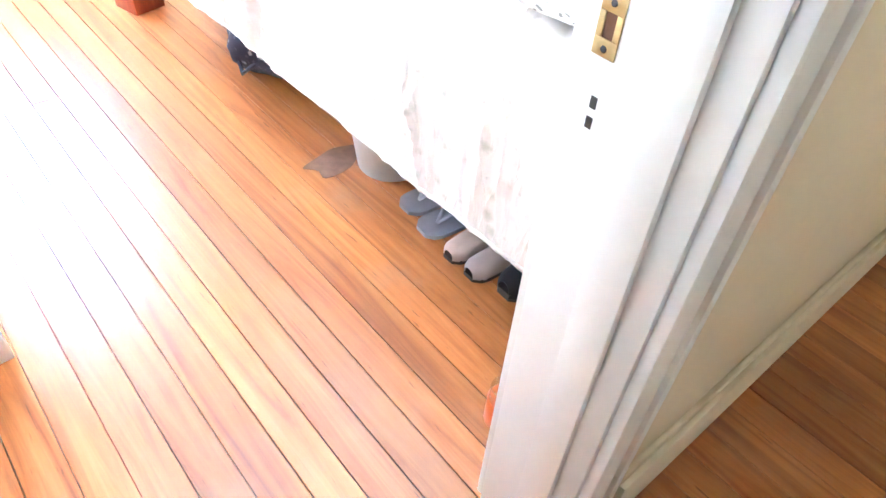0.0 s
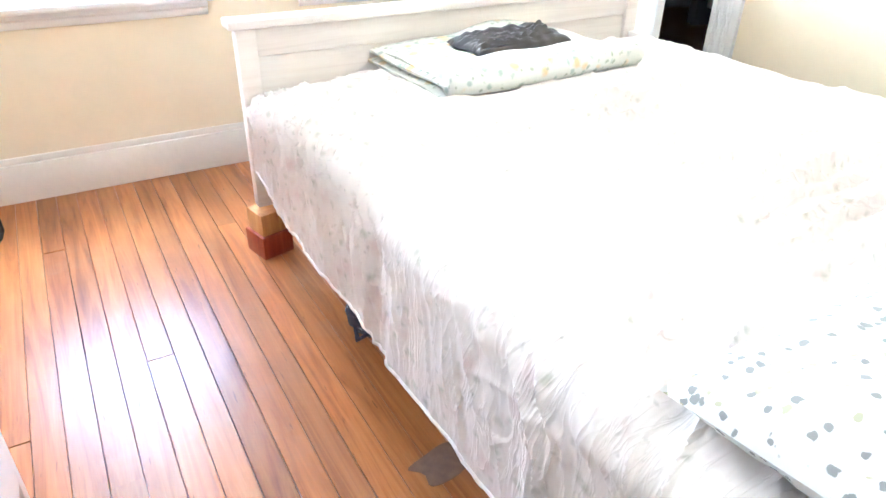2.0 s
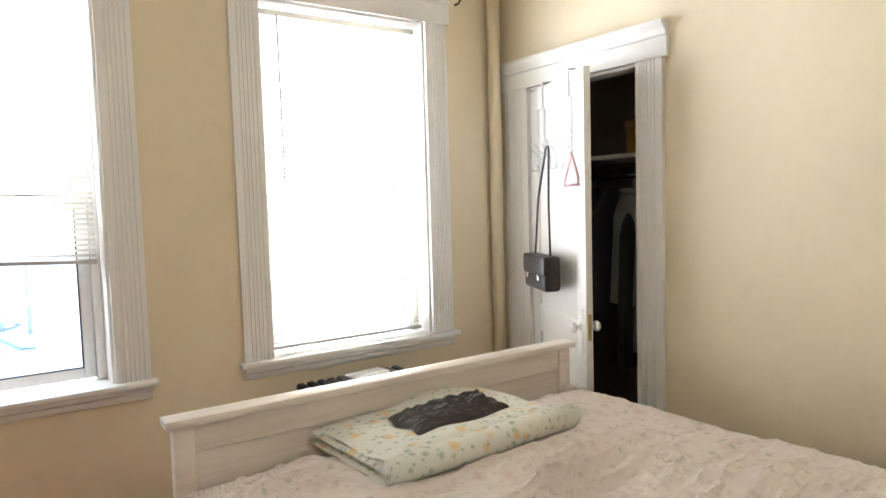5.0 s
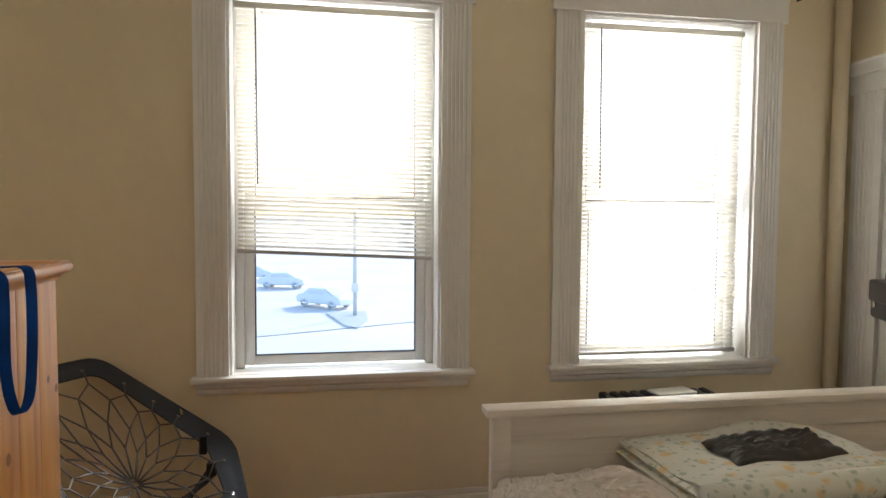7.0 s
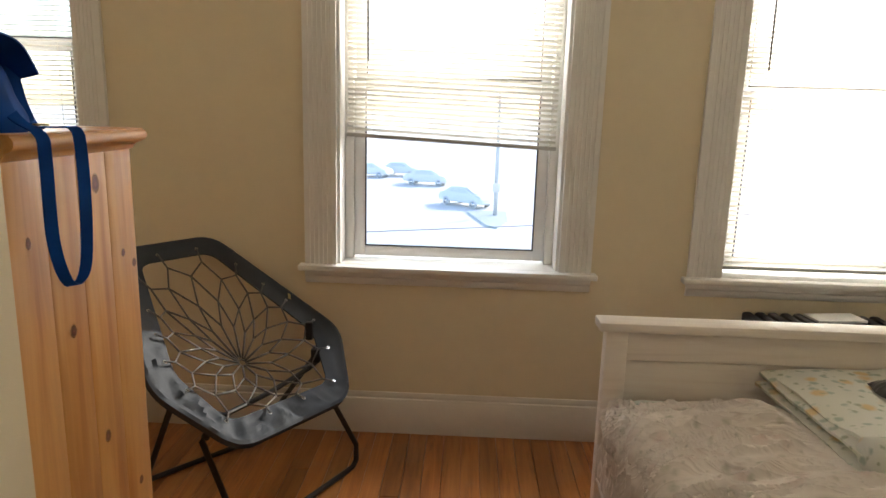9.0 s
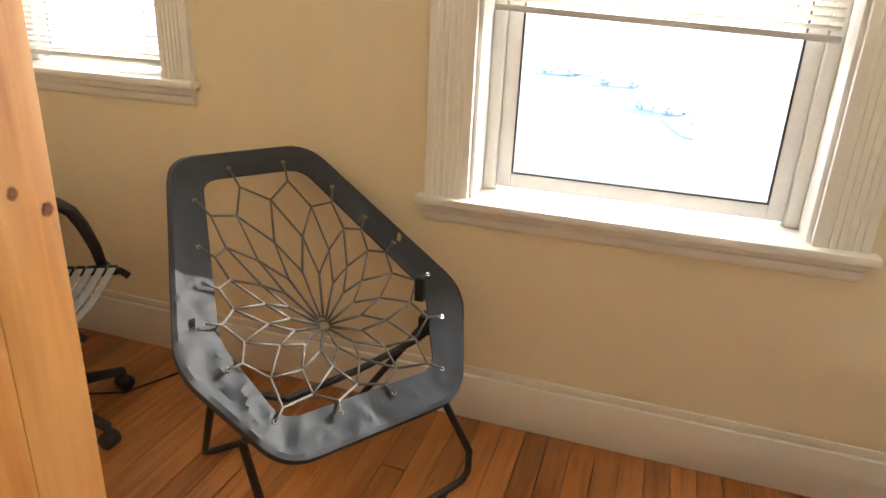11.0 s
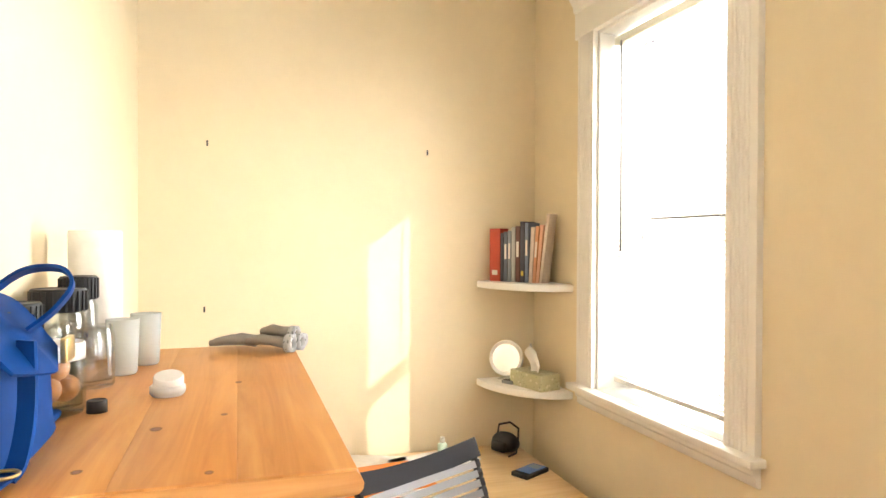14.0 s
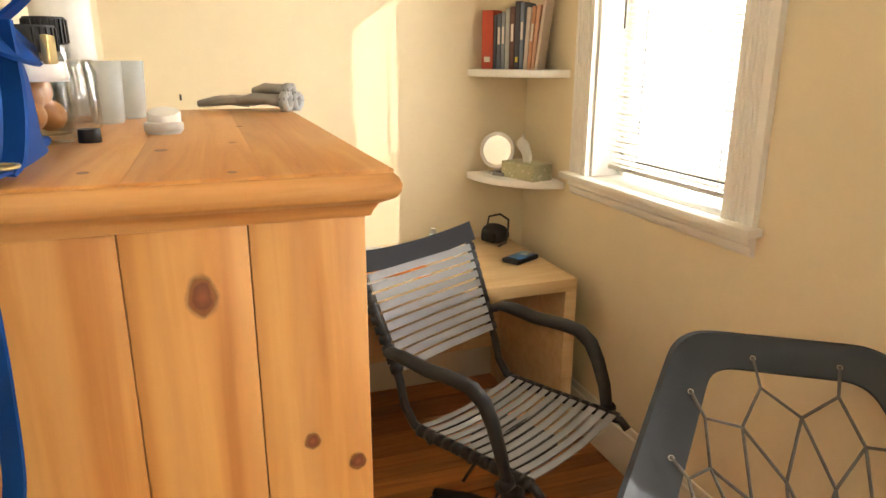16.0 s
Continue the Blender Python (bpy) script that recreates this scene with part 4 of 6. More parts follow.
disc = [(math.cos(t), math.sin(t)) for t in [2 * math.pi * i / 24 for i in range(24)]]
for y, z, ry, rz_ in ((3.650, 1.331, 0.015, 0.022), (3.750, 1.148, 0.009, 0.010), (3.800, 1.112, 0.010, 0.011), (3.52, 1.02, 0.012, 0.015), (3.40, 1.24, 0.008, 0.012), (3.62, 0.72, 0.012, 0.016), (3.76, 0.52, 0.010, 0.012), (3.44, 0.62, 0.009, 0.010)):
    part("knot", prism(disc, -0.5, 0.5, 0), KNOTM, cup).matrix_basis = Matrix.Translation((PX1 + 0.0003, y, z)) @ Matrix.Diagonal((0.001, ry * 1.55, rz_ * 1.55, 1))
OV = 0.031
prof = [(-0.002, PZ - 0.030), (0.005, PZ - 0.028), (0.007, PZ - 0.022), (0.012, PZ - 0.014), (0.022, PZ - 0.009), (OV - 0.004, PZ - 0.006), (OV, PZ), (OV + 0.001, PZ + 0.008), (OV - 0.002, PZ + 0.015), (OV - 0.008, PZ + 0.02), (-0.02, PZ + 0.02)]


def cornice():
    bm = bmesh.new()
    rings = []
    for o, z in prof:
        rings.append([bm.verts.new(p) for p in ((PX0 - o, PY0, z), (PX0 - o, PY1 + o, z), (PX1 + o, PY1 + o, z), (PX1 + o, PY0, z))])
    for a, b in zip(rings, rings[1:]):
        for k in range(4):
            bm.faces.new((a[k], a[(k + 1) % 4], b[(k + 1) % 4], b[k]))
    bm.faces.new(rings[0][::-1])
    bm.faces.new(rings[-1])
    bmesh.ops.recalc_face_normals(bm, faces=bm.faces)
    return bm


part("cornice", cornice(), PINEEDGE, cup, "moulded pine top edge")
for i in range(4):
    a = PY0 + (PY1 + OV - 0.006 - PY0) * i / 4
    b = PY0 + (PY1 + OV - 0.006 - PY0) * (i + 1) / 4
    part("top_board", boxes((PX0 - OV + 0.006, PX1 + OV - 0.006, a, b, PZ + 0.019, PZ + 0.0225), bevel=0.0006), PINETOP, cup)
CTOPZ = PZ + 0.0225
for x, y, r in ((-0.447, 3.616, 0.008), (-0.296, 3.554, 0.006), (-0.255, 3.689, 0.005), (-0.50, 3.70, 0.005), (-0.72, 3.72, 0.006)):
    part("knot", prism(disc, -0.5, 0.5, 2), KNOTM, cup).matrix_basis = Matrix.Translation((x, y, CTOPZ + 0.0002)) @ Matrix.Diagonal((r * 2.0, r * 1.5, 0.001, 1))

# ---------------------------------------------------------------- white chest by the door
ch = thing("chest_of_drawers", pose(0, 0, 0), "small white two-drawer chest against the wall", "chest of drawers")
HX0, HX1, HY0, HY1, HZ = AX + 0.022, 0.204, 2.715, 3.27, 0.622
part("top", boxes((HX0, HX1 + 0.014, HY0 - 0.016, HY1 + 0.016, HZ - 0.022, HZ), bevel=0.004), WHITEF, ch)
part("side_panel", boxes((HX0 + 0.01, HX1 - 0.02, HY0 + 0.006, HY0 + 0.022, 0.115, HZ - 0.022), bevel=0.002), WHITEF, ch)
part("side_panel", boxes((HX0 + 0.01, HX1 - 0.02, HY1 - 0.022, HY1 - 0.006, 0.115, HZ - 0.022), bevel=0.002), WHITEF, ch)
part("back_panel", boxes((HX0, HX0 + 0.008, HY0 + 0.018, HY1 - 0.018, 0.115, HZ - 0.022)), WHITEF, ch)
for y in (HY0, HY1 - 0.04):
    for x in (HX0, HX1 - 0.04):
        part("leg", boxes((x, x + 0.04, y, y + 0.04, 0, HZ - 0.024), bevel=0.003), WHITEF, ch)
for z0, z1 in ((0.125, 0.352), (0.36, HZ - 0.03)):
    d = part("drawer", boxes((HX1 - 0.018, HX1 + 0.002, HY0 + 0.045, HY1 - 0.045, z0, z1), bevel=0.003), WHITEF, ch)
    part("knob", moved(lathe([(0, 0.026), (0.010, 0.025), (0.014, 0.02), (0.011, 0.012), (0.005, 0.008), (0.007, 0)], 14), pose(HX1 + 0.002, 2.965, (z0 + z1) / 2 + 0.03, 0, 90, 0)), PEWTER, d, "dark pewter knob")

# ---------------------------------------------------------------- desk in the alcove
DKX, DKY0, DKY1, DKZ = -1.737, 3.90, 4.985, 0.735
dk = thing("desk", pose(0, 0, 0), "pale birch veneer desk with thick ends against the wall", "desk")
part("desktop", boxes((W + 0.03, DKX, DKY0, DKY1, DKZ - 0.05, DKZ), bevel=0.002), BIRCH, dk)
for y in (DKY0, DKY1 - 0.05):
    part("end_panel", boxes((W + 0.03, DKX, y, y + 0.05, 0, DKZ - 0.05), bevel=0.002), BIRCH, dk)
part("modesty_panel", boxes((W + 0.10, W + 0.118, DKY0 + 0.05, DKY1 - 0.05, 0.20, DKZ - 0.05)), BIRCH, dk)

# corner shelves
SH = []
for z, lb in ((1.052, "white rounded corner shelf holding a mirror and tissues"), (1.515, "white rounded corner shelf holding a row of books")):
    rx, ry = 0.40, 0.30
    arc = [(W, N)] + [(W + rx * math.sin(a), N - ry * math.cos(a)) for a in [math.pi / 2 * k / 20 for k in range(21)]]
    sh = thing("corner_shelf", pose(0, 0, z), lb, "shelf", "corner shelves")
    bm = prism(arc, -0.032, 0.0, 2)
    bmesh.ops.bevel(bm, geom=bm.edges[:], offset=0.006, segments=2, affect="EDGES", profile=0.5)
    part("board", bm, WHITEF, sh)

# ---------------------------------------------------------------- bungee lounge chair
U = Vector((0.571, 0.821, 0)).normalized()
A = Vector((-0.674, 0.4685, 0.5712)).normalized()
NRM = U.cross(A).normalized()
P0 = Vector((-0.07, 4.45, 0.39)) + U * 0.02
lc = thing("bungee_chair", pose(0, 0, 0), "folding lounge chair with a charcoal canvas ring and bungee cord web", "chair")


def cp(u, a, n=0.0):
    return P0 + U * u + A * a + NRM * n


OUT = [(-0.235, 0.93), (0.225, 0.93), (0.49, 0.26), (0.29, -0.065), (-0.25, -0.072), (-0.412, 0.255)]
INN = [(-0.155, 0.84), (0.165, 0.84), (0.385, 0.31), (0.265, 0.05), (-0.205, 0.05), (-0.275, 0.315)]


def rounded(poly, rad, n=7):
    out = []
    m = len(poly)
    for i in range(m):
        p, c, q = (Vector(poly[i - 1]), Vector(poly[i]), Vector(poly[(i + 1) % m]))
        d0, d1 = (p - c), (q - c)
        a, b = c + d0.normalized() * min(rad, d0.length * 0.4), c + d1.normalized() * min(rad, d1.length * 0.4)
        for k in range(n):
            t = k / (n - 1)
            out.append(a * (1 - t) ** 2 + c * 2 * t * (1 - t) + b * t * t)
    return out


def densify(pts, per=6):
    out = []
    for i in range(len(pts)):
        a, b = pts[i], pts[(i + 1) % len(pts)]
        k = max(1, int((b - a).length / 0.03))
        out += [a.lerp(b, j / k) for j in range(k)]
    return out


def ring_at(outl, n):
    """n points along an outline, by its turn round the middle."""
    c = Vector((0.02, 0.42))
    pts = densify(outl)
    ang = sorted((math.atan2(p.y - c.y, p.x - c.x), p) for p in pts)
    res = []
    for k in range(n):
        t = -math.pi + 2 * math.pi * k / n
        j = min(range(len(ang)), key=lambda i: abs(ang[i][0] - t))
        a0, p0 = ang[j]
        j2 = (j + 1) % len(ang) if t >= a0 else j - 1
        a1, p1 = ang[j2]
        da = (a1 - a0 + math.pi) % (2 * math.pi) - math.pi
        f = ((t - a0 + math.pi) % (2 * math.pi) - math.pi) / da if abs(da) > 1e-6 else 0
        res.append(p0.lerp(p1, max(0, min(1, f))))
    return res


NR = 200
ro, ri = ring_at(rounded(OUT, 0.085), NR), ring_at(rounded(INN, 0.05), NR)


def sleeve():
    """The padded canvas band: wrapped round the outer tube, drawn flat to the inner hem."""
    bm = bmesh.new()
    sec = [(0.0, 0.0), (-0.01, 0.014), (0.10, 0.019), (0.22, 0.014), (0.35, 0.009), (0.48, 0.008), (0.62, 0.007), (0.75, 0.006), (0.88, 0.005), (1.0, 0.004), (1.0, -0.004), (0.75, -0.006), (0.35, -0.009), (0.10, -0.019), (-0.01, -0.014)]
    rings = []
    for i in range(NR):
        ring = []
        for f, h in sec:
            p = ro[i].lerp(ri[i], f)
            wr = 0.010 * noise.noise(Vector((p.x * 9, p.y * 9, 1.5))) * math.sin(min(1, max(0, f)) * math.pi)
            low = max(0.0, min(1.0, (0.45 - p.x - p.y) / 0.5))
            wr += (0.020 * max(0.0, ridged(Vector((p.x * 9 + p.y * 5, p.y * 6 - p.x * 6, 4.2)), 1.7)) ** 2 - 0.007) * low * math.sin(min(1, max(0, f)) * math.pi)
            sag = -0.03 * f * max(0, 1 - abs(p.y - 0.3) / 0.5)
            ring.append(bm.verts.new(cp(p.x, p.y, h + wr + sag)))
        rings.append(ring)
    m = len(sec)
    for i in range(NR):
        a, b = rings[i], rings[(i + 1) % NR]
        for k in range(m):
            bm.faces.new((a[k], a[(k + 1) % m], b[(k + 1) % m], b[k]))
    bmesh.ops.recalc_face_normals(bm, faces=bm.faces)
    return bm


band = part("canvas_band", sleeve(), GREYF, lc, "charcoal canvas sleeve with metal eyelets")
part("label_tag", moved(boxes((-0.02, 0.02, -0.006, 0.006, 0, 0.0012)), Matrix.Translation(cp(0.37, 0.50, 0.012)) @ Matrix((U.lerp(A, 0.6).normalized(), (A - U).normalized(), NRM)).transposed().to_4x4()), BRASS, band, "small yellow maker's tag")
# the cord web: spokes that split and join, sagging to a small ring
NE = 16
hub2 = Vector((0.062, 0.325))
SAG = 0.115
eyes = ring_at(rounded(INN, 0.04), NE * 2)
outs = [eyes[(2 * k + 1) % (NE * 2)].lerp(ro[int(((2 * k + 1) / (NE * 2)) * NR) % NR], 0.30) for k in range(NE)]


def web(p2, f):
    """A point of the web: f from the ring (0) to the band (1)."""
    q = hub2.lerp(p2, f)
    return cp(q.x, q.y, -SAG * (1 - f) ** 1.5 - 0.01)


for k in range(NE):
    eye = part("eyelet", moved(lathe([(0.004, 0.0), (0.0045, 0.003), (0.007, 0.003), (0.008, 0.0)], 12), Matrix.Translation(cp(outs[k].x, outs[k].y, 0.008)) @ Matrix((U, A, NRM)).transposed().to_4x4()), CHROME, lc)
nodes = []
for ring_i, f in enumerate((0.78, 0.52, 0.32)):
    row = []
    for k in range(NE):
        o = outs[k] if ring_i % 2 == 1 else (outs[k] + outs[(k + 1) % NE]) / 2
        row.append((o, f))
    nodes.append(row)
for k in range(NE):
    e = outs[k]
    a0, a1 = nodes[0][k - 1], nodes[0][k]
    for o, f in (a0, a1):
        part("cord", tube([cp(e.x, e.y, 0.012), cp(*e.lerp(hub2, 0.12), -0.006), web(o, f)], 0.0038, 6), CORD, lc)
    o, f = nodes[0][k]
    for j in (k, (k + 1) % NE):
        o2, f2 = nodes[1][j]
        part("cord", tube([web(o, f), web(o2, f2)], 0.0038, 6), CORD, lc)
    o, f = nodes[1][k]
    for j in (k - 1, k):
        o2, f2 = nodes[2][j]
        part("cord", tube([web(o, f), web(o2, f2)], 0.0038, 6), CORD, lc)
    o, f = nodes[2][k]
    part("cord", tube([web(o, f), web(o, 0.05)], 0.0045, 6), CORD, lc)
rp = [web(hub2 + Vector((math.cos(t), math.sin(t))), 0.018) for t in [2 * math.pi * i / 18 for i in range(18)]]
part("centre_ring", tube(rp, 0.004, 6, closed=True), CORD, lc)
# folding steel legs: two U-frames that cross below the web
fr = [cp(0.26, 0.03, -0.02), cp(0.28, 0.03, -0.07), Vector((0.16, 4.775, 0.10)), Vector((0.162, 4.762, 0.035)), Vector((0.150, 4.74, 0.013)), Vector((0.13, 4.70, 0.012)), Vector((-0.122, 4.238, 0.012)), Vector((-0.138, 4.208, 0.013)), Vector((-0.152, 4.192, 0.035)), Vector((-0.162, 4.195, 0.10)), cp(-0.30, 0.05, -0.07), cp(-0.285, 0.05, -0.02)]
part("front_leg_frame", tube(fr, 0.0115, 10), BLACKT, lc)
b0, b1 = cp(0.40, 0.24, -0.04), cp(-0.31, 0.24, -0.04)
g0, g1 = Vector((-0.34, 4.93, 0.013)), Vector((-0.66, 4.56, 0.013))
part("rear_leg_frame", tube([b0, b0.lerp(g0, 0.9), b0.lerp(g0, 0.97), g0.lerp(g1, 0.05), g0.lerp(g1, 0.5), g0.lerp(g1, 0.95), b1.lerp(g1, 0.97), b1.lerp(g1, 0.9), b1], 0.0115, 10), BLACKT, lc)
part("brace", tube([cp(0.395, 0.20, -0.05), cp(0.30, 0.18, -0.09), cp(0.10, 0.16, -0.13), cp(-0.12, 0.15, -0.15), cp(-0.30, 0.20, -0.06)], 0.011, 8), BLACKT, lc)
for u_, a_ in ((0.27, 0.03), (-0.292, 0.05)):
    part("rubber_sleeve", tube([cp(u_, a_, -0.015), cp(u_, a_, -0.05)], 0.015, 10), BLACKM, lc)
part("lock", boxes((-0.02, 0.02, -0.03, 0.03, -0.03, 0.03), bevel=0.006), BLACKM, lc).matrix_basis = Matrix.Translation(cp(0.345, 0.21, -0.05))
part("lock", boxes((-0.015, 0.015, -0.015, 0.015, -0.02, 0.06), bevel=0.004), BLACKM, lc).matrix_basis = Matrix.Translation(cp(0.36, 0.30, -0.03))

# ---------------------------------------------------------------- office chair
oc = thing("office_chair", pose(-1.273, 4.496, 0, 0, 0, 28), "black office chair with grey elastic band seat and back", "chair")
# local frame: x forward, y to its left
for k in range(5):
    a = radians(72 * k + 43)
    c, s = math.cos(a), math.sin(a)
    arm = part("base_arm", tube([(0.02 * c, 0.02 * s, 0.115), (0.16 * c, 0.16 * s, 0.105), (0.30 * c, 0.30 * s, 0.075)], [0.032, 0.026, 0.018], 8, flat=0.8), BLACKM, oc)
    cs = part("caster", smooth(tube([(0.30 * c - 0.022 * s, 0.30 * s + 0.022 * c, 0.028), (0.30 * c + 0.022 * s, 0.30 * s - 0.022 * c, 0.028)], 0.028, 16)), BLACKM, oc)
    part("stem", tube([(0.30 * c, 0.30 * s, 0.03), (0.30 * c, 0.30 * s, 0.075)], 0.011, 8), BLACKT, cs)
part("base_hub", lathe([(0.0, 0.075), (0.045, 0.08), (0.05, 0.13), (0.038, 0.145), (0.03, 0.15), (0.03, 0.28), (0.024, 0.285), (0.024, 0.38), (0, 0.38)], 18), BLACKM, oc)
part("mechanism", boxes((-0.10, 0.12, -0.09, 0.09, 0.365, 0.42), bevel=0.012), BLACKM, oc)
part("lever", tube([(0.0, -0.06, 0.385), (-0.02, -0.16, 0.375), (-0.03, -0.20, 0.33)], 0.006, 6), BLACKT, oc)
part("lever", tube([(0.05, 0.07, 0.385), (0.07, -0.14, 0.33), (0.07, -0.18, 0.29)], 0.005, 6), BLACKT, oc)


def side_rail(y):
    """One tube that makes the seat's side and the back's side."""
    return [(0.275, y, 0.440), (0.25, y, 0.462), (0.05, y, 0.462), (-0.13, y, 0.452), (-0.20, y, 0.470), (-0.24, y, 0.52), (-0.262, y, 0.60), (-0.335, y * 1.05, 0.775), (-0.425, y * 1.12, 0.945)]


for y in (-0.235, 0.235):
    part("side_tube", tube(side_rail(y), 0.0135, 10), BLACKT, oc)
part("cross_bar", tube([(0.02, -0.235, 0.445), (0.02, 0.235, 0.445)], 0.014, 8), BLACKT, oc)
part("cross_bar", tube([(-0.14, -0.235, 0.44), (-0.14, 0.235, 0.44)], 0.014, 8), BLACKT, oc)


def bands(p0, p1, n, bow, up, flare=1.0):
    """Elastic bands between the side tubes, with dark loops at their ends."""
    for i in range(n):
        f = (i + 0.5) / n
        k = 1 + (flare - 1) * f
        c = Vector(p0).lerp(Vector(p1), f)
        d = (Vector(p1) - Vector(p0)).normalized() * 0.0125
        upv = Vector(up)

        def fn(u, v):
            y = (u * 2 - 1) * 0.222
            return Vector((0, y * k, 0)) + c + d * (v * 2 - 1) - upv * bow * (1 - (y / 0.222) ** 2) + upv * 0.014
        part("band", sheet(fn, 10, 1, thick=0.003), STRAPG, oc)
        for y in (-0.235 * k, 0.235 * k):
            part("loop", tube([c + Vector((0, y, 0)) - d * 1.0, c + Vector((0, y, 0)) + d * 1.0], 0.0185, 10), BLACKM, oc)


bands((0.245, 0, 0.466), (-0.185, 0, 0.460), 12, 0.02, (0, 0, 1))
bands((-0.27, 0, 0.62), (-0.408, 0, 0.915), 10, 0.022, (0.91, 0, 0.41), 1.10)
WEB = cloth("black_webbing", (0.022, 0.022, 0.026), rough=0.95, weave=300)
# padded cross piece at the top of the back
part("top_rail", sheet(lambda u, v: (-0.405 - 0.022 * (1 - (2 * u - 1) ** 2) - 0.03 * v + 0.006, (u * 2 - 1) * 0.275, 0.90 + 0.062 * v + 0.025 * (2 * u - 1) ** 2), 16, 3, thick=0.012), WEB, oc, "black woven top band")
for s in (-1, 1):
    y = 0.272 * s
    pts = [(-0.285, 0.24 * s, 0.695), (-0.265, y, 0.705), (-0.21, y, 0.708), (-0.11, y, 0.700), (0.0, y, 0.706), (0.06, y, 0.702), (0.105, y, 0.672), (0.135, y, 0.62), (0.165, y, 0.54), (0.185, y * 0.98, 0.455)]
    part("armrest", tube(pts, [0.018, 0.023, 0.026, 0.027, 0.027, 0.027, 0.026, 0.025, 0.023, 0.021], 10, flat=0.75), BLACKM, oc)
    part("arm_bolt", tube([(0.182, 0.235 * s, 0.460), (0.182, 0.295 * s, 0.460)], 0.02, 10), BLACKM, oc)




# ---------------------------------------------------------------- on the cupboard
bb = thing("blue_bag", pose(-0.42, 3.415, CTOPZ), "slouching bright blue leather bag with a flap and loop handle", "bag")


def bag_body(u, v):
    a = 2 * math.pi * u
    c, s = math.cos(a), math.sin(a)
    ex = 2 / 3.2
    r = 1 + 0.05 * math.sin(v * 4 + a * 2) + 0.05 * noise.noise(Vector((c * 2, s * 2, v * 3)))
    w, d = 0.145 * (1.06 - 0.28 * v ** 2), 0.075 * (1.05 - 0.35 * v)
    return (w * r * abs(c) ** ex * (1 if c > 0 else -1), d * r * abs(s) ** ex * (1 if s > 0 else -1), 0.148 * v)


bm = sheet(bag_body, 40, 14)
part("body", bm, BLUE, bb)
part("bottom", boxes((-0.135, 0.135, -0.068, 0.068, 0.0, 0.012), bevel=0.005), BLUE, bb)


def bag_flap(u, v):
    x = (u * 2 - 1) * 0.13
    z = 0.142 + 0.030 * math.sin(v * math.pi) - 0.09 * max(0, v - 0.45) ** 1.3 + 0.015 * (u * 2 - 1) ** 2
    y = -0.065 + 0.175 * v - 0.02 * abs(u * 2 - 1)
    return (x * (1 - 0.35 * v * v) + 0.07 * v, y, z + 0.01 * noise.noise(Vector((x * 9, v * 3, 0))))


part("flap", sheet(bag_flap, 20, 16, thick=0.004), BLUE, bb)


def ribbon(pts, width, thick, across):
    """A flat strap along points; across is the way of its width."""
    ac = Vector(across).normalized()
    ps = [Vector(p) for p in pts]
    # smooth the run of points
    fine = []
    for i in range(len(ps) - 1):
        p0, p1, p2, p3 = ps[max(i - 1, 0)], ps[i], ps[i + 1], ps[min(i + 2, len(ps) - 1)]
        for k in range(6):
            t = k / 6
            fine.append(0.5 * ((2 * p1) + (p2 - p0) * t + (2 * p0 - 5 * p1 + 4 * p2 - p3) * t * t + (3 * p1 - p0 - 3 * p2 + p3) * t ** 3))
    fine.append(ps[-1])
    n = len(fine) - 1
    return sheet(lambda u, v: fine[round(u * n)] + ac * (v - 0.5) * width, n, 1, thick=thick)


part("handle", ribbon([(-0.03, 0.0, 0.165), (-0.025, 0.015, 0.185), (-0.01, 0.055, 0.212), (0.01, 0.10, 0.215), (0.03, 0.118, 0.195), (0.035, 0.10, 0.165), (0.03, 0.07, 0.14)], 0.028, 0.004, (1, 0.15, 0.25)), BLUE, bb)
part("side_strap", ribbon([(0.10, 0.085, 0.14), (0.11, 0.088, 0.07), (0.13, 0.085, 0.02), (0.15, 0.08, 0.008)], 0.024, 0.004, (0.5, 0.8, 0)), BLUE, bb)
part("long_strap", ribbon([(0.10, 0.02, 0.10), (0.165, -0.01, 0.03), (0.214, -0.015, 0.0), (0.222, -0.018, -0.05), (0.222, -0.018, -0.20), (0.225, 0.005, -0.285), (0.228, 0.035, -0.305), (0.232, 0.065, -0.27), (0.236, 0.074, -0.16), (0.236, 0.075, -0.04), (0.228, 0.075, 0.006), (0.19, 0.075, 0.008), (0.15, 0.08, 0.008)], 0.024, 0.003, (0.55, 0.8, 0.0)), BLUE, bb)
part("ring", tube([(0.155 + 0.014 * math.cos(t), 0.08 + 0.014 * math.sin(t), 0.014) for t in [2 * math.pi * i / 16 for i in range(16)]], 0.002, 6, closed=True), BRASS, bb)
part("clasp", boxes((-0.02, 0.02, 0.10, 0.108, 0.10, 0.13), bevel=0.002), BRASS, bb)
part("zip_edge", tube([(-0.11, 0.03, 0.150), (0.0, 0.04, 0.158), (0.11, 0.03, 0.150)], 0.004, 6), BLACKM, bb)


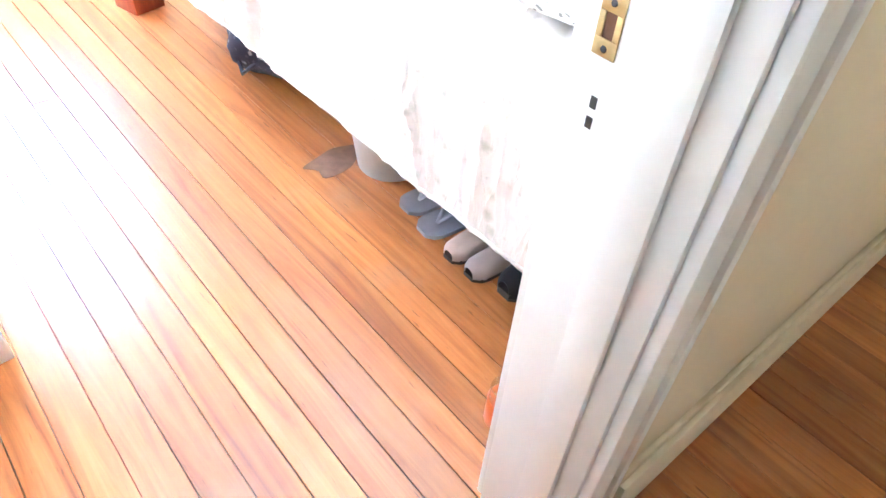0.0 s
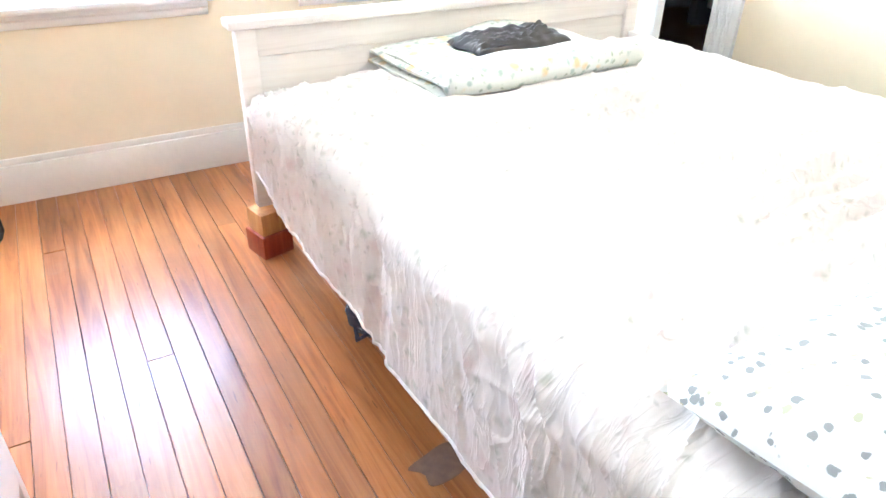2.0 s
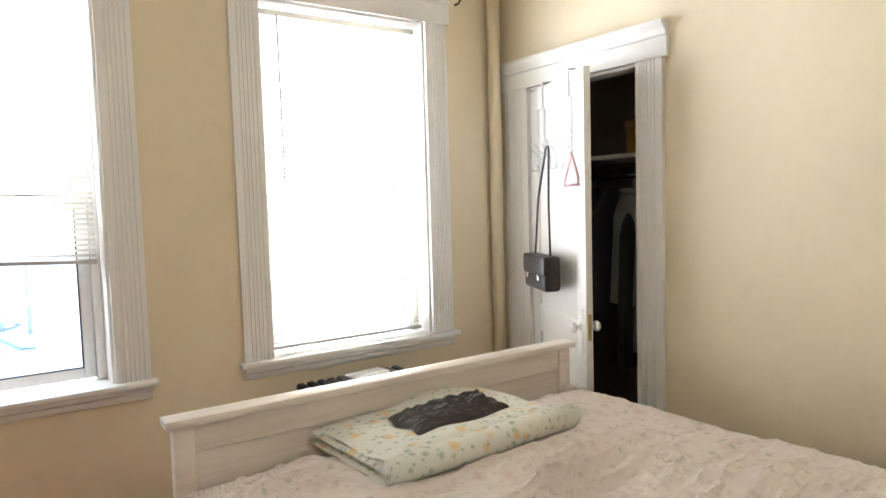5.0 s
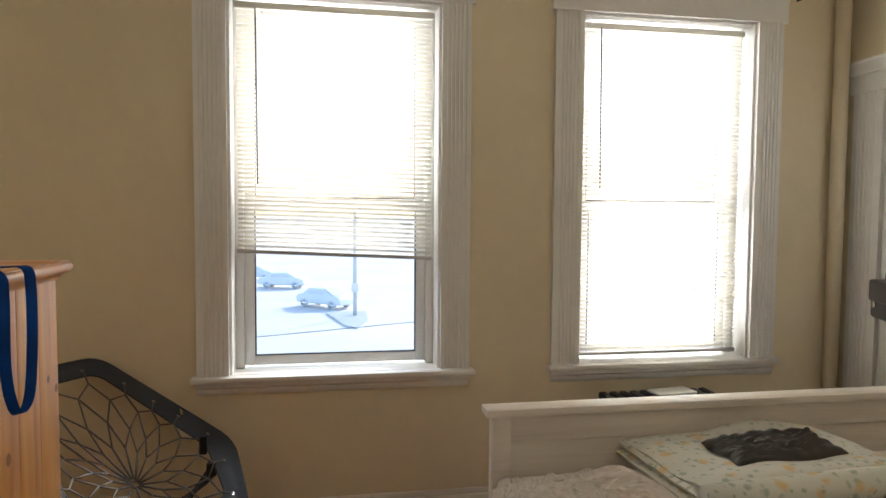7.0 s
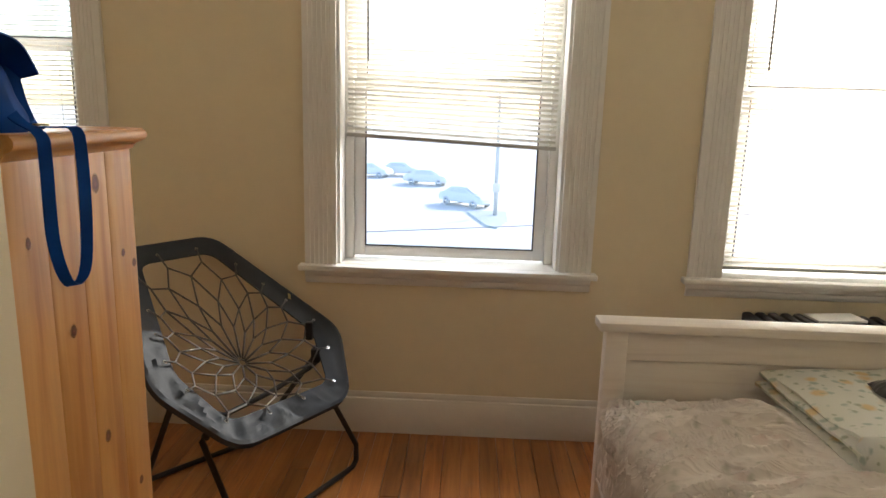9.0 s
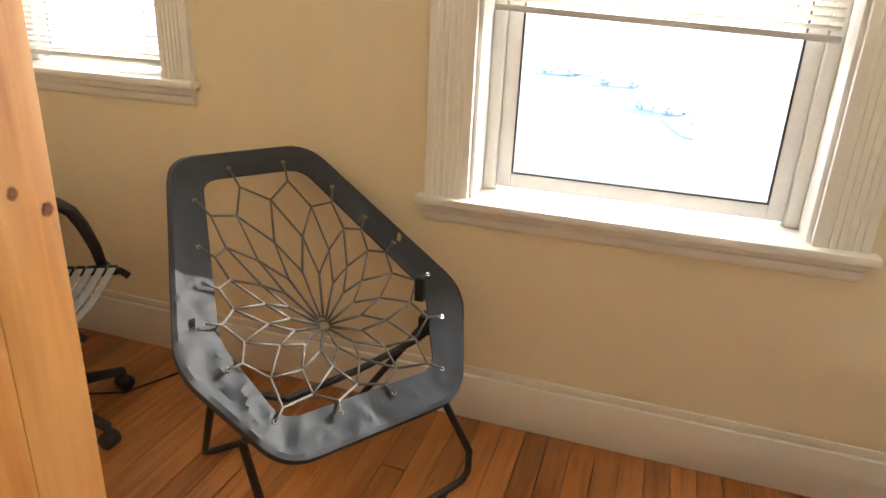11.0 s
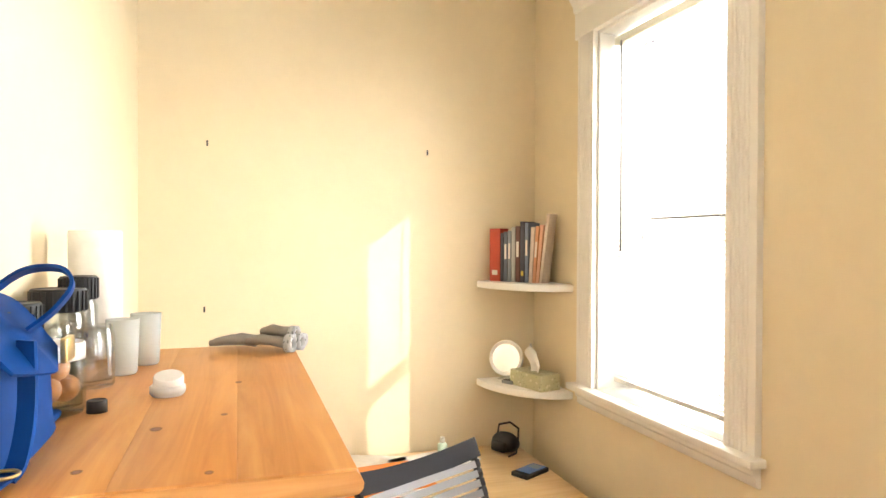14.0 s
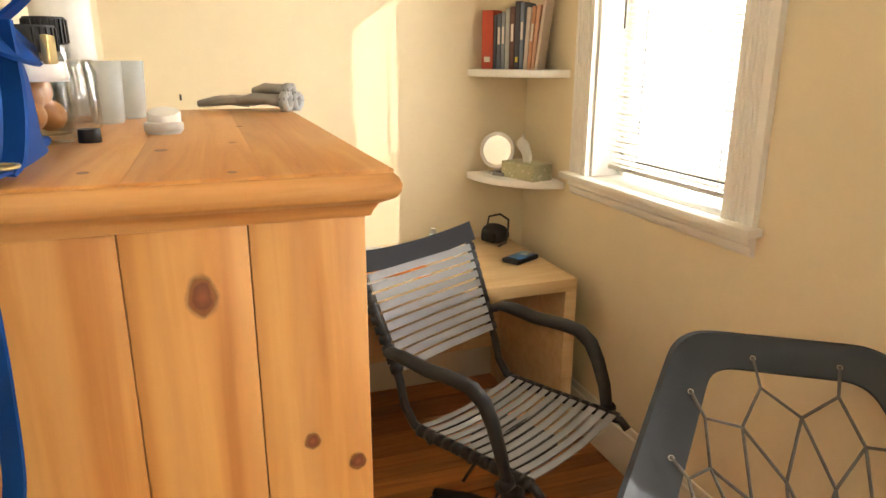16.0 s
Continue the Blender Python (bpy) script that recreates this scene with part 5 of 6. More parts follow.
def jar(x, y, r, h, lid, gm, label, neck=0.82, name="glass_jar", lidm=None):
    j = thing(name, pose(x, y, CTOPZ), label, "jar", "glass jars on the cupboard")
    g = part("glass", lathe([(0, 0.002), (r * 0.9, 0.001), (r, 0.006), (r * 1.01, h * 0.5), (r, h * 0.82), (r * neck, h * 0.92), (r * neck, h), (r * neck - 0.003, h), (r * neck - 0.003, h * 0.92), (r - 0.004, h * 0.82), (r - 0.004, 0.012), (0, 0.009)], 28), gm, j)
    if lid:
        ld = part("lid", lathe([(0, h + lid), (r * 0.95, h + lid), (r * 1.0, h + lid - 0.003), (r * 1.0, h - 0.012), (r * neck + 0.001, h - 0.012), (r * neck + 0.001, h), (0, h)], 28), lidm or BLACKM, j)
        if not lidm:
            for i in range(26):
                a = 2 * math.pi * i / 26
                part("rib", moved(boxes((-0.0015, 0.0025, -0.002, 0.002, h - 0.010, h + lid - 0.004)), pose(r * math.cos(a), r * math.sin(a), 0, 0, 0, 360 * i / 26)), BLACKM, ld)
    return j


jar(-0.755, 3.482, 0.036, 0.104, 0, JARGLASS, "empty clear glass jar beside the tumblers", 0.9)
jar(-0.800, 3.412, 0.037, 0.106, 0, JARGLASS, "empty wide clear glass jar on the cupboard", 0.9)
jar(-0.99, 3.415, 0.034, 0.142, 0.034, JARGLASS, "tall clear glass jar with a black ribbed lid")
jar(-0.898, 3.40, 0.047, 0.128, 0.03, JARGLASS, "wide clear glass jar with a black ribbed lid")
jar(-0.665, 3.388, 0.042, 0.122, 0.03, JARGLASS, "clear glass jar with a flat black lid")
ORANGE = plain("orange_fruit_skin", (0.72, 0.25, 0.07), 0.45, var=0.3, scale=60)
oj = jar(-0.575, 3.468, 0.040, 0.09, 0.012, PALEGLASS, "clear tub of orange fruit beside the blue bag", 0.95, "fruit_tub", WHITEF)
for dx, dy, dz in ((-0.012, 0.010, 0.034), (0.014, -0.008, 0.036), (0.0, 0.0, 0.066)):
    part("fruit", moved(lathe([(0.021 * math.sin(t), -0.02 * math.cos(t)) for t in [math.pi * i / 10 for i in range(11)]], 16), pose(dx, dy, dz)), ORANGE, oj)
for x, y, lb in ((-0.857, 3.515, "pale grey glass tumbler on the cupboard"), (-0.953, 3.543, "pale grey glass tumbler on the cupboard")):
    tb = thing("tumbler", pose(x, y, CTOPZ), lb, "tumbler", "tumblers on the cupboard")
    part("glass", lathe([(0, 0.0), (0.022, 0.0), (0.025, 0.004), (0.029, 0.102), (0.027, 0.102), (0.023, 0.012), (0, 0.010)], 28), FROST, tb)
roll = thing("paper_towel_roll", pose(-1.075, 3.43, CTOPZ), "white paper towel roll standing on the cupboard", "paper towel")
part("paper", lathe([(0.02, 0.0), (0.050, 0.0), (0.052, 0.004), (0.052, 0.265), (0.050, 0.268), (0.02, 0.268), (0.02, 0.0)], 36), CARD, roll)
part("loose_edge", boxes((-0.056, -0.052, -0.02, 0.0, 0.002, 0.266), bevel=0.001), CARD, roll)
wj = thing("cream_jar", pose(-0.654, 3.611, CTOPZ) @ Matrix.Diagonal((0.86, 0.86, 0.92, 1)), "small clear tub with a white screw lid, tipped slightly", "jar")
part("tub", lathe([(0, 0), (0.027, 0.0), (0.032, 0.006), (0.032, 0.016), (0.028, 0.019), (0, 0.019)], 24), plain("milky_plastic", (0.72, 0.70, 0.66), 0.3, Transmission_Weight=0.3), wj)
lidbm = lathe([(0, 0.018), (0.025, 0.018), (0.027, 0.015), (0.027, 0.0), (0, 0)], 24)
part("lid", moved(lidbm, pose(0, 0.002, 0.0175, 0, 14, 0)), PORC, wj, "white ribbed lid")
bc = thing("bottle_cap", pose(-0.569, 3.524, CTOPZ), "black plastic bottle cap on the cupboard", "cap")
part("cap", lathe([(0, 0.0175), (0.0125, 0.0175), (0.0138, 0.016), (0.014, 0.0), (0.012, 0.0), (0, 0.001)], 24), BLACKM, bc)
# work gloves, folded over each other
GLOVE = cloth("grey_knit", (0.28, 0.25, 0.22), rough=0.95, weave=240)
LINING = cloth("pale_glove_cuff", (0.42, 0.42, 0.42), [((0.08, 0.08, 0.08), 2.0, 0.3)], spot_scale=60)
gv = thing("gloves", pose(-1.085, 3.765, CTOPZ, 0, 0, 62) @ Matrix.Diagonal((0.84, 1.25, 1.25, 1)), "pair of folded grey knitted gloves on the cupboard", "gloves")
for i, (x0, y0, x1, y1, r, z) in enumerate(((-0.12, -0.03, 0.0, -0.01, 0.014, 0.012), (-0.13, 0.0, 0.0, 0.01, 0.013, 0.012), (-0.115, 0.028, 0.0, 0.02, 0.013, 0.012), (-0.02, -0.02, 0.10, -0.03, 0.017, 0.016), (-0.02, 0.012, 0.11, 0.0, 0.017, 0.016), (0.005, 0.004, 0.10, -0.01, 0.017, 0.031), (0.0, 0.03, 0.10, 0.03, 0.013, 0.014))):
    part("finger", tube([(x0, y0, z), ((x0 * 2 + x1) / 3, (y0 * 2 + y1) / 3 + 0.006, z + 0.004), ((x0 + x1 * 2) / 3, (y0 + y1 * 2) / 3 - 0.005, z + 0.005), (x1, y1, z + 0.002)], [r * 0.5, r * 0.82, r * 0.68, r * 0.86], 12, flat=0.75), GLOVE, gv)
for x, y, z, r in ((0.108, -0.03, 0.017, 0.016), (0.115, 0.0, 0.016, 0.016), (0.108, -0.012, 0.031, 0.015), (0.105, 0.03, 0.015, 0.012)):
    part("cuff", lathe([(r * 0.55, 0), (r, 0), (r, 0.02), (r * 0.55, 0.02), (r * 0.55, 0)], 16), LINING, gv).matrix_basis = pose(x - 0.008, y, z, 0, 90, 0)

# ---------------------------------------------------------------- corner shelf things
BOOKS = [(0.050, 0.245, 0.0, (0.48, 0.06, 0.03)), (0.014, 0.225, 0, (0.04, 0.04, 0.06)), (0.018, 0.23, 0, (0.10, 0.12, 0.16)), (0.016, 0.235, 0, (0.22, 0.25, 0.28)), (0.018, 0.25, 0, (0.40, 0.40, 0.38)), (0.020, 0.255, 0, (0.12, 0.05, 0.04)), (0.020, 0.275, 0, (0.05, 0.05, 0.07)), (0.016, 0.27, 0, (0.16, 0.20, 0.27)), (0.016, 0.25, 3, (0.60, 0.52, 0.44)), (0.014, 0.255, 4, (0.55, 0.26, 0.14)), (0.014, 0.26, 5, (0.60, 0.33, 0.22)), (0.012, 0.31, 7, (0.58, 0.48, 0.40))]
bx = 0.0
rowm = Matrix.Translation((-2.415, 4.845, 1.515)) @ pose(0, 0, 0, 0, 0, 34)
for k, (th, hh, lean, col) in enumerate(BOOKS):
    th *= 1.18
    bk = thing("book", rowm @ pose(bx, 0, 0, 0, lean, 0), "%s book standing in the row on the corner shelf" % ("thick red" if k == 0 else "tall pale thin" if k == 11 else "dark" if sum(col) < 0.35 else "coloured paperback" if col[0] > 0.5 else "grey-blue"), "book", "books on the corner shelf")
    cm = plain("book_cover", col, 0.5, var=0.15, scale=20)
    dp = 0.07 if k in (0, 1, 9, 10, 11) else 0.10
    part("cover", boxes((0.0, 0.002, 0, dp, 0, hh), (th - 0.003, th - 0.001, 0, dp, 0, hh), (0.002, th - 0.003, 0, 0.003, 0, hh), bevel=0.0006), cm, bk)
    part("pages", boxes((0.002, th - 0.003, 0.004, dp - 0.003, 0.003, hh - 0.003)), CARD, bk)
    if k in (0, 2, 3, 5, 6, 7, 9):
        lt = plain("spine_print", (0.70, 0.66, 0.58) if k != 6 else (0.65, 0.50, 0.08), 0.6)
        z0 = 0.03 if k in (0, 6) else hh * 0.45
        part("spine_label", boxes((th * 0.25, th * 0.75, -0.0012, 0.0, z0, z0 + (0.022 if k in (0, 6) else 0.07))), lt, bk)
    bx += th + 0.001

mir = thing("standing_mirror", pose(-2.375, 4.915, 1.052, 0, 0, 48), "round white-rimmed standing mirror on the corner shelf", "mirror")
MIRR = mat("mirror_glass", None, 0.02, Metallic=1.0)
MIRR.node_tree.nodes["Principled BSDF"].inputs["Base Color"].default_value = (0.85, 0.86, 0.86, 1)
tilt = pose(0, 0, 0.105, 80, 0, 0)
part("rim", moved(lathe([(0.066, -0.006), (0.080, -0.008), (0.084, 0.0), (0.080, 0.009), (0.066, 0.006), (0.066, -0.006)], 40), tilt), WHITEF, mir)
part("glass", moved(lathe([(0, 0.003), (0.067, 0.003), (0.067, -0.003), (0, -0.003)], 40), tilt), MIRR, mir)
part("stand", boxes((-0.04, 0.04, -0.02, 0.03, 0, 0.008), (-0.012, 0.012, -0.006, 0.006, 0.008, 0.03), bevel=0.003), PORC, mir)
tis = thing("tissue_box", pose(-2.215, 4.985, 1.052, 0, 0, 16), "green patterned tissue box with a tissue pulled up", "tissue box")
part("box", boxes((-0.105, 0.105, -0.055, 0.055, 0, 0.07), bevel=0.002), cloth("tissue_box_print", (0.46, 0.45, 0.28), [((0.62, 0.60, 0.44), 1.0, 0.34), ((0.22, 0.24, 0.12), 1.3, 0.22)], rough=0.6, spot_scale=45), tis)


def tissue(u, v):
    a = (u * 2 - 1)
    return (a * 0.035 * (1 - 0.2 * v) + 0.01 * math.sin(v * 5) - 0.02 * v, 0.012 * math.sin(a * 5 + v * 3), 0.066 + v * 0.125 * (1 - 0.35 * abs(a) ** 1.5))


part("tissue", sheet(tissue, 16, 10, thick=0.001), CARD, tis)
ck = thing("travel_clock", pose(-2.31, 4.90, 1.052, 0, 0, 30), "small grey plastic gadget lying on the corner shelf", "gadget")
part("case", boxes((-0.03, 0.03, -0.017, 0.017, 0, 0.016), bevel=0.004), STRAPG, ck)
part("face", boxes((-0.022, 0.010, -0.012, 0.012, 0.016, 0.0172)), BLACKM, ck)

# ---------------------------------------------------------------- on the desk
hs = thing("camera_case", pose(-2.33, 4.895, DKZ, 0, 0, 25), "black camera case with a loose strap on the desk", "camera case")


def lump(u, v):
    a, b = 2 * math.pi * u, math.pi * (v - 0.5)
    r = 1 + 0.12 * noise.noise(Vector((math.cos(a) * 2, math.sin(a) * 2, v * 3)))
    return (0.075 * r * math.cos(a) * math.cos(b), 0.05 * r * math.sin(a) * math.cos(b), 0.045 + 0.045 * math.sin(b))


part("body", sheet(lump, 24, 14), BLACKM, hs)
part("strap", tube([(-0.05, 0.0, 0.075), (-0.06, 0.02, 0.11), (0.0, 0.03, 0.13), (0.06, 0.02, 0.115), (0.075, 0.0, 0.08), (0.09, -0.03, 0.02), (0.07, -0.06, 0.006)], 0.005, 6), BLACKM, hs)
part("front_pocket", boxes((-0.04, 0.04, -0.062, -0.03, 0.01, 0.06), bevel=0.012), BLACKM, hs)
ph = thing("calculator", pose(-2.03, 4.88, DKZ, 0, 0, -62), "blue and black pocket gadget lying on the desk", "gadget")
part("body", boxes((-0.075, 0.075, -0.042, 0.042, 0, 0.02), bevel=0.005), BLACKM, ph)
part("face", boxes((-0.065, 0.05, -0.034, 0.034, 0.02, 0.0215)), plain("blue_plastic", (0.02, 0.13, 0.42), 0.3), ph)
part("screen", boxes((-0.055, -0.015, -0.024, 0.024, 0.0215, 0.0225)), plain("screen_grey", (0.35, 0.45, 0.52), 0.2), ph)
of = thing("orange_folder", pose(-2.08, 4.22, DKZ, 0, 0, 8), "bright orange folder lying on the desk", "folder")
part("cover", boxes((-0.16, 0.16, -0.22, 0.22, 0, 0.003), (-0.16, 0.16, -0.22, 0.22, 0.022, 0.025), bevel=0.001), plain("orange_card", (0.75, 0.20, 0.015), 0.5), of)
part("pages", boxes((-0.155, 0.155, -0.215, 0.215, 0.003, 0.022)), CARD, of)
for x, y, rot, w_, l_ in ((-2.29, 4.50, 14, 0.21, 0.28), (-2.34, 4.28, -20, 0.20, 0.27), (-2.25, 4.66, 40, 0.10, 0.15)):
    solid("paper_sheet", boxes((-w_ / 2, w_ / 2, -l_ / 2, l_ / 2, 0, 0.004), bevel=0.001), CARD, "loose white papers lying on the desk", "paper", m=pose(x, y, DKZ + (0.0 if rot != -20 else 0.0), 0, 0, rot))
bottle = thing("small_bottle", pose(-2.36, 4.60, DKZ), "small pale green bottle on the desk", "bottle")
part("body", lathe([(0, 0), (0.02, 0), (0.022, 0.004), (0.022, 0.05), (0.012, 0.06), (0, 0.06)], 18), plain("pale_green_plastic", (0.40, 0.52, 0.45), 0.35), bottle)
part("cap", lathe([(0, 0.085), (0.011, 0.084), (0.012, 0.06), (0, 0.06)], 16), PORC, bottle)

# ---------------------------------------------------------------- on the chest
mug = thing("mug", pose(0.085, 2.995, HZ, 0, 0, 15), "plain off-white mug standing on the white chest", "mug")
part("cup", lathe([(0, 0.002), (0.036, 0.0), (0.040, 0.004), (0.049, 0.140), (0.047, 0.142), (0.044, 0.139), (0.036, 0.012), (0, 0.009)], 32), ENAMEL, mug)
part("handle", tube([(0.044, 0, 0.112), (0.064, 0.0, 0.116), (0.077, 0, 0.09), (0.072, 0, 0.055), (0.042, 0, 0.038)], 0.0065, 8), ENAMEL, mug)
comb = thing("comb", pose(0.065, 2.865, HZ, 0, 0, 4), "dark grey plastic comb lying on the chest", "comb")
part("spine", boxes((-0.09, 0.065, 0.004, 0.02, 0, 0.006), bevel=0.002), PEWTER, comb)
for i in range(30):
    part("tooth", boxes((-0.087 + i * 0.005, -0.0845 + i * 0.005, -0.018, 0.005, 0.001, 0.005)), PEWTER, comb)
pen = thing("makeup_brush", pose(-0.01, 2.925, HZ + 0.006, 0, 0, 32), "short orange and black brush lying on the chest", "brush")
part("handle", tube([(-0.05, 0, 0), (0.0, 0, 0), (0.03, 0, 0.0)], [0.004, 0.006, 0.005], 10), ORANGE, pen)
part("bristles", tube([(0.03, 0, 0), (0.045, 0, 0), (0.062, 0, 0)], [0.005, 0.006, 0.002], 10), BLACKM, pen)
gl = thing("eyeglasses", pose(-0.075, 2.93, HZ, 0, 0, 10), "thin-rimmed eyeglasses lying on the chest", "glasses")
for s in (-1, 1):
    part("rim", tube([(0.03 * s + 0.024 * math.cos(t), 0.018 * math.sin(t), 0.004) for t in [2 * math.pi * i / 20 for i in range(20)]], 0.0018, 6, closed=True), PEWTER, gl)
    part("temple", tube([(0.055 * s, 0.0, 0.004), (0.055 * s, 0.07, 0.006), (0.05 * s, 0.11, 0.004)], 0.0018, 6), PEWTER, gl)
solid("white_case", boxes((-0.06, 0.06, -0.05, 0.05, 0, 0.05), bevel=0.012, segs=3), ENAMEL, "small white case standing on the chest", "case", m=pose(-0.10, 3.08, HZ, 0, 0, 20))

# ---------------------------------------------------------------- under the bed
bk = thing("bucket", pose(1.27, 2.80, 0), "pale grey plastic bucket half under the bed", "bucket")
part("tub", lathe([(0, 0.003), (0.095, 0.0), (0.10, 0.005), (0.128, 0.215), (0.136, 0.217), (0.136, 0.235), (0.124, 0.235), (0.097, 0.012), (0, 0.010)], 40), plain("pale_plastic", (0.66, 0.66, 0.64), 0.35, var=0.05), bk)
part("bail", tube([(0.136 * math.cos(t), 0.136 * math.sin(t), 0.225 - 0.05 * math.sin(t)) for t in [math.pi * i / 12 for i in range(13)]], 0.0025, 6), CHROME, bk)


def shoe(name, m, L, Wd, H, material, label, kind):
    s = thing(name, m, label, "shoe", "shoes under the bed")

    def width(v):
        return Wd / 2 * (0.62 + 0.38 * math.sin(min(1, v * 1.15) * math.pi * 0.62)) * (1 - max(0, v - 0.86) ** 2 * 28)
    pts = [(width(v), L * (v - 0.5)) for v in [i / 14 for i in range(15)]]
    out = [(max(0.006, x), y) for x, y in pts] + [(-max(0.006, x), y) for x, y in pts[::-1]]
    part("sole", prism(out, 0, 0.012 if kind != "boot" else 0.022, 2), material if kind == "sandal" else PEWTER, s)
    if kind == "sandal":
        for sg in (-1, 1):
            part("strap", tube([(0, L * 0.28, 0.014), (sg * Wd * 0.22, L * 0.12, 0.045), (sg * Wd * 0.44, -L * 0.02, 0.014)], 0.006, 8, flat=0.5), material, s)
    else:
        def up(u, v):
            aa = math.pi * u
            w = max(0.005, width(v))
            top = H * (0.45 + 0.55 * (1 - v)) if kind == "flat" else H * (1.0 if v < 0.4 else 1.0 - 0.55 * (v - 0.4) / 0.6)
            z = 0.010 + top * math.sin(aa) ** 0.7
            if v < 0.60:
                z = 0.010 + top * min(1.0, math.sin(aa) * 1.6)
                x = w * math.cos(aa) if abs(math.cos(aa)) > 0.72 else w * 0.72 * (1 if math.cos(aa) > 0 else -1)
                if abs(math.cos(aa)) < 0.72:
                    z = 0.012 + (top * 0.9) * abs(math.cos(aa)) / 0.72 * 0.9
                return (x * (abs(math.cos(aa)) / 0.72 if abs(math.cos(aa)) < 0.72 else 1), L * (v - 0.5), z)
            return (w * math.cos(aa), L * (v - 0.5), z)
        part("upper", sheet(up, 28, 18, thick=0.003), material, s)
    return s


GREYS, BEIGE = plain("grey_foam", (0.30, 0.29, 0.31), 0.6), plain("beige_suede", (0.55, 0.43, 0.36), 0.75)
shoe("sandal", pose(1.285, 2.60, 0, 0, 0, 88), 0.24, 0.095, 0.03, GREYS, "grey flat sandal half under the bed", "sandal")
shoe("sandal", pose(1.265, 2.492, 0, 0, 0, 84), 0.24, 0.095, 0.03, GREYS, "grey flat sandal half under the bed", "sandal")
shoe("flat_shoe", pose(1.255, 2.385, 0, 0, 0, 90), 0.235, 0.078, 0.055, BEIGE, "beige slip-on shoe half under the bed", "flat")
shoe("flat_shoe", pose(1.255, 2.300, 0, 0, 0, 87), 0.235, 0.078, 0.055, BEIGE, "beige slip-on shoe half under the bed", "flat")
shoe("boot", pose(1.29, 2.205, 0, 0, 0, 88), 0.25, 0.09, 0.09, BLACKM, "black shoe half under the bed", "boot")
shoe("boot", pose(1.265, 2.105, 0, 0, 0, 84), 0.25, 0.09, 0.09, BLACKM, "black shoe half under the bed", "boot")
sb = thing("fabric_bag", pose(1.365, 3.47, 0, 0, 0, 12), "navy and white patterned fabric bag stuffed under the bed", "bag")
SACK = cloth("navy_print", (0.035, 0.042, 0.075), [((0.02, 0.05, 0.30), 0.30, 0.30), ((0.45, 0.47, 0.50), 1.0, 0.26), ((0.10, 0.11, 0.15), 1.6, 0.3)], rough=0.6, spot_scale=26)


def sack(u, v):
    a, b = 2 * math.pi * u, math.pi * (v - 0.5)
    r = 1 + 0.10 * noise.noise(Vector((math.cos(a) * 2, math.sin(a) * 2, v * 4))) + 0.05 * noise.noise(Vector((math.cos(a) * 6, math.sin(a) * 6, v * 9)))
    return (0.25 * r * math.cos(a) * math.cos(b) ** 0.6, 0.19 * r * math.sin(a) * math.cos(b) ** 0.6, 0.125 + 0.125 * math.sin(b))


part("sack", sheet(sack, 40, 20), SACK, sb)
part("strap", tube([(-0.2, -0.1, 0.15), (-0.25, 0.0, 0.05), (-0.2, 0.1, 0.15)], 0.008, 8), SACK, sb)
jr = thing("orange_jar", pose(0.925, 1.965, 0), "small orange plastic jar with a frosted lid on the floor", "jar")
part("body", lathe([(0, 0), (0.032, 0), (0.036, 0.005), (0.036, 0.075), (0.03, 0.082), (0, 0.082)], 24), plain("orange_plastic", (0.72, 0.16, 0.03), 0.3), jr)
part("lid", lathe([(0, 0.115), (0.03, 0.114), (0.033, 0.108), (0.033, 0.08), (0, 0.08)], 24), PALEGLASS, jr)

# stain on the boards beside the bed, power cord
solid("dust_patch", prism([(1.14 + 0.10 * math.cos(t) * (1 + 0.3 * math.sin(3 * t + 1)), 2.90 + 0.055 * math.sin(t) * (1 + 0.2 * math.sin(2 * t))) for t in [2 * math.pi * i / 26 for i in range(26)]], 0.0004, 0.0013, 2), plain("worn_bare_wood", (0.26, 0.15, 0.095), 0.7, var=0.3), "worn grey patch of bare wood on the floorboards", kind="structure")
cord = solid("power_cord", tube([(-1.05, 4.95, 0.006), (-1.15, 4.75, 0.006), (-1.4, 4.62, 0.006), (-1.7, 4.75, 0.006), (-2.0, 4.8, 0.006)], 0.004, 6), BLACKM, "black power cord lying on the floor under the desk", "cable")

# nail holes and wall anchors
for y, z in ((3.597, 2.108), (4.556, 2.108), (3.585, 1.41)):
    solid("wall_anchor", boxes((0, 0.004, -0.004, 0.004, -0.012, 0.012), bevel=0.0015), PEWTER, "small metal picture anchor stuck in the wall", "anchor", m=pose(W, y, z))

# ---------------------------------------------------------------- outside
# paving and grass colours are paled to imitate the glare outside
GZ = -5.6


def street(nt, b):
    v = coords(nt)
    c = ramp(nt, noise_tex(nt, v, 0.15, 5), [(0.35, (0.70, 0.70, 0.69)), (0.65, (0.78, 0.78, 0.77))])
    nt.links.new(c, b.inputs["Base Color"])


structure("ground", boxes((-400, 400, N + 3.0, 900, GZ - 0.4, GZ)), mat("glare_concrete", street, 0.9), "street paving paled for the glare")
solid("grass_island", prism([(0.6, 49.0), (3.4, 49.5), (3.3, 45.0), (2.5, 42.6), (1.8, 43.5)], GZ, GZ + 0.12, 2), plain("glare_grass", (0.58, 0.64, 0.66), 0.9, var=0.2, scale=3), "small kerbed grass island in the street", kind="structure")
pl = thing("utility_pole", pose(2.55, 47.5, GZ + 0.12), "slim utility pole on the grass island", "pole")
part("shaft", tube([(0, 0, 0), (0, 0, 9.0)], [0.14, 0.10], 12), plain("pale_grey_pole", (0.60, 0.62, 0.64), 0.8), pl)
part("sign", boxes((-0.25, 0.25, -0.16, -0.14, 1.6, 2.2), bevel=0.01), WHITEF, pl)
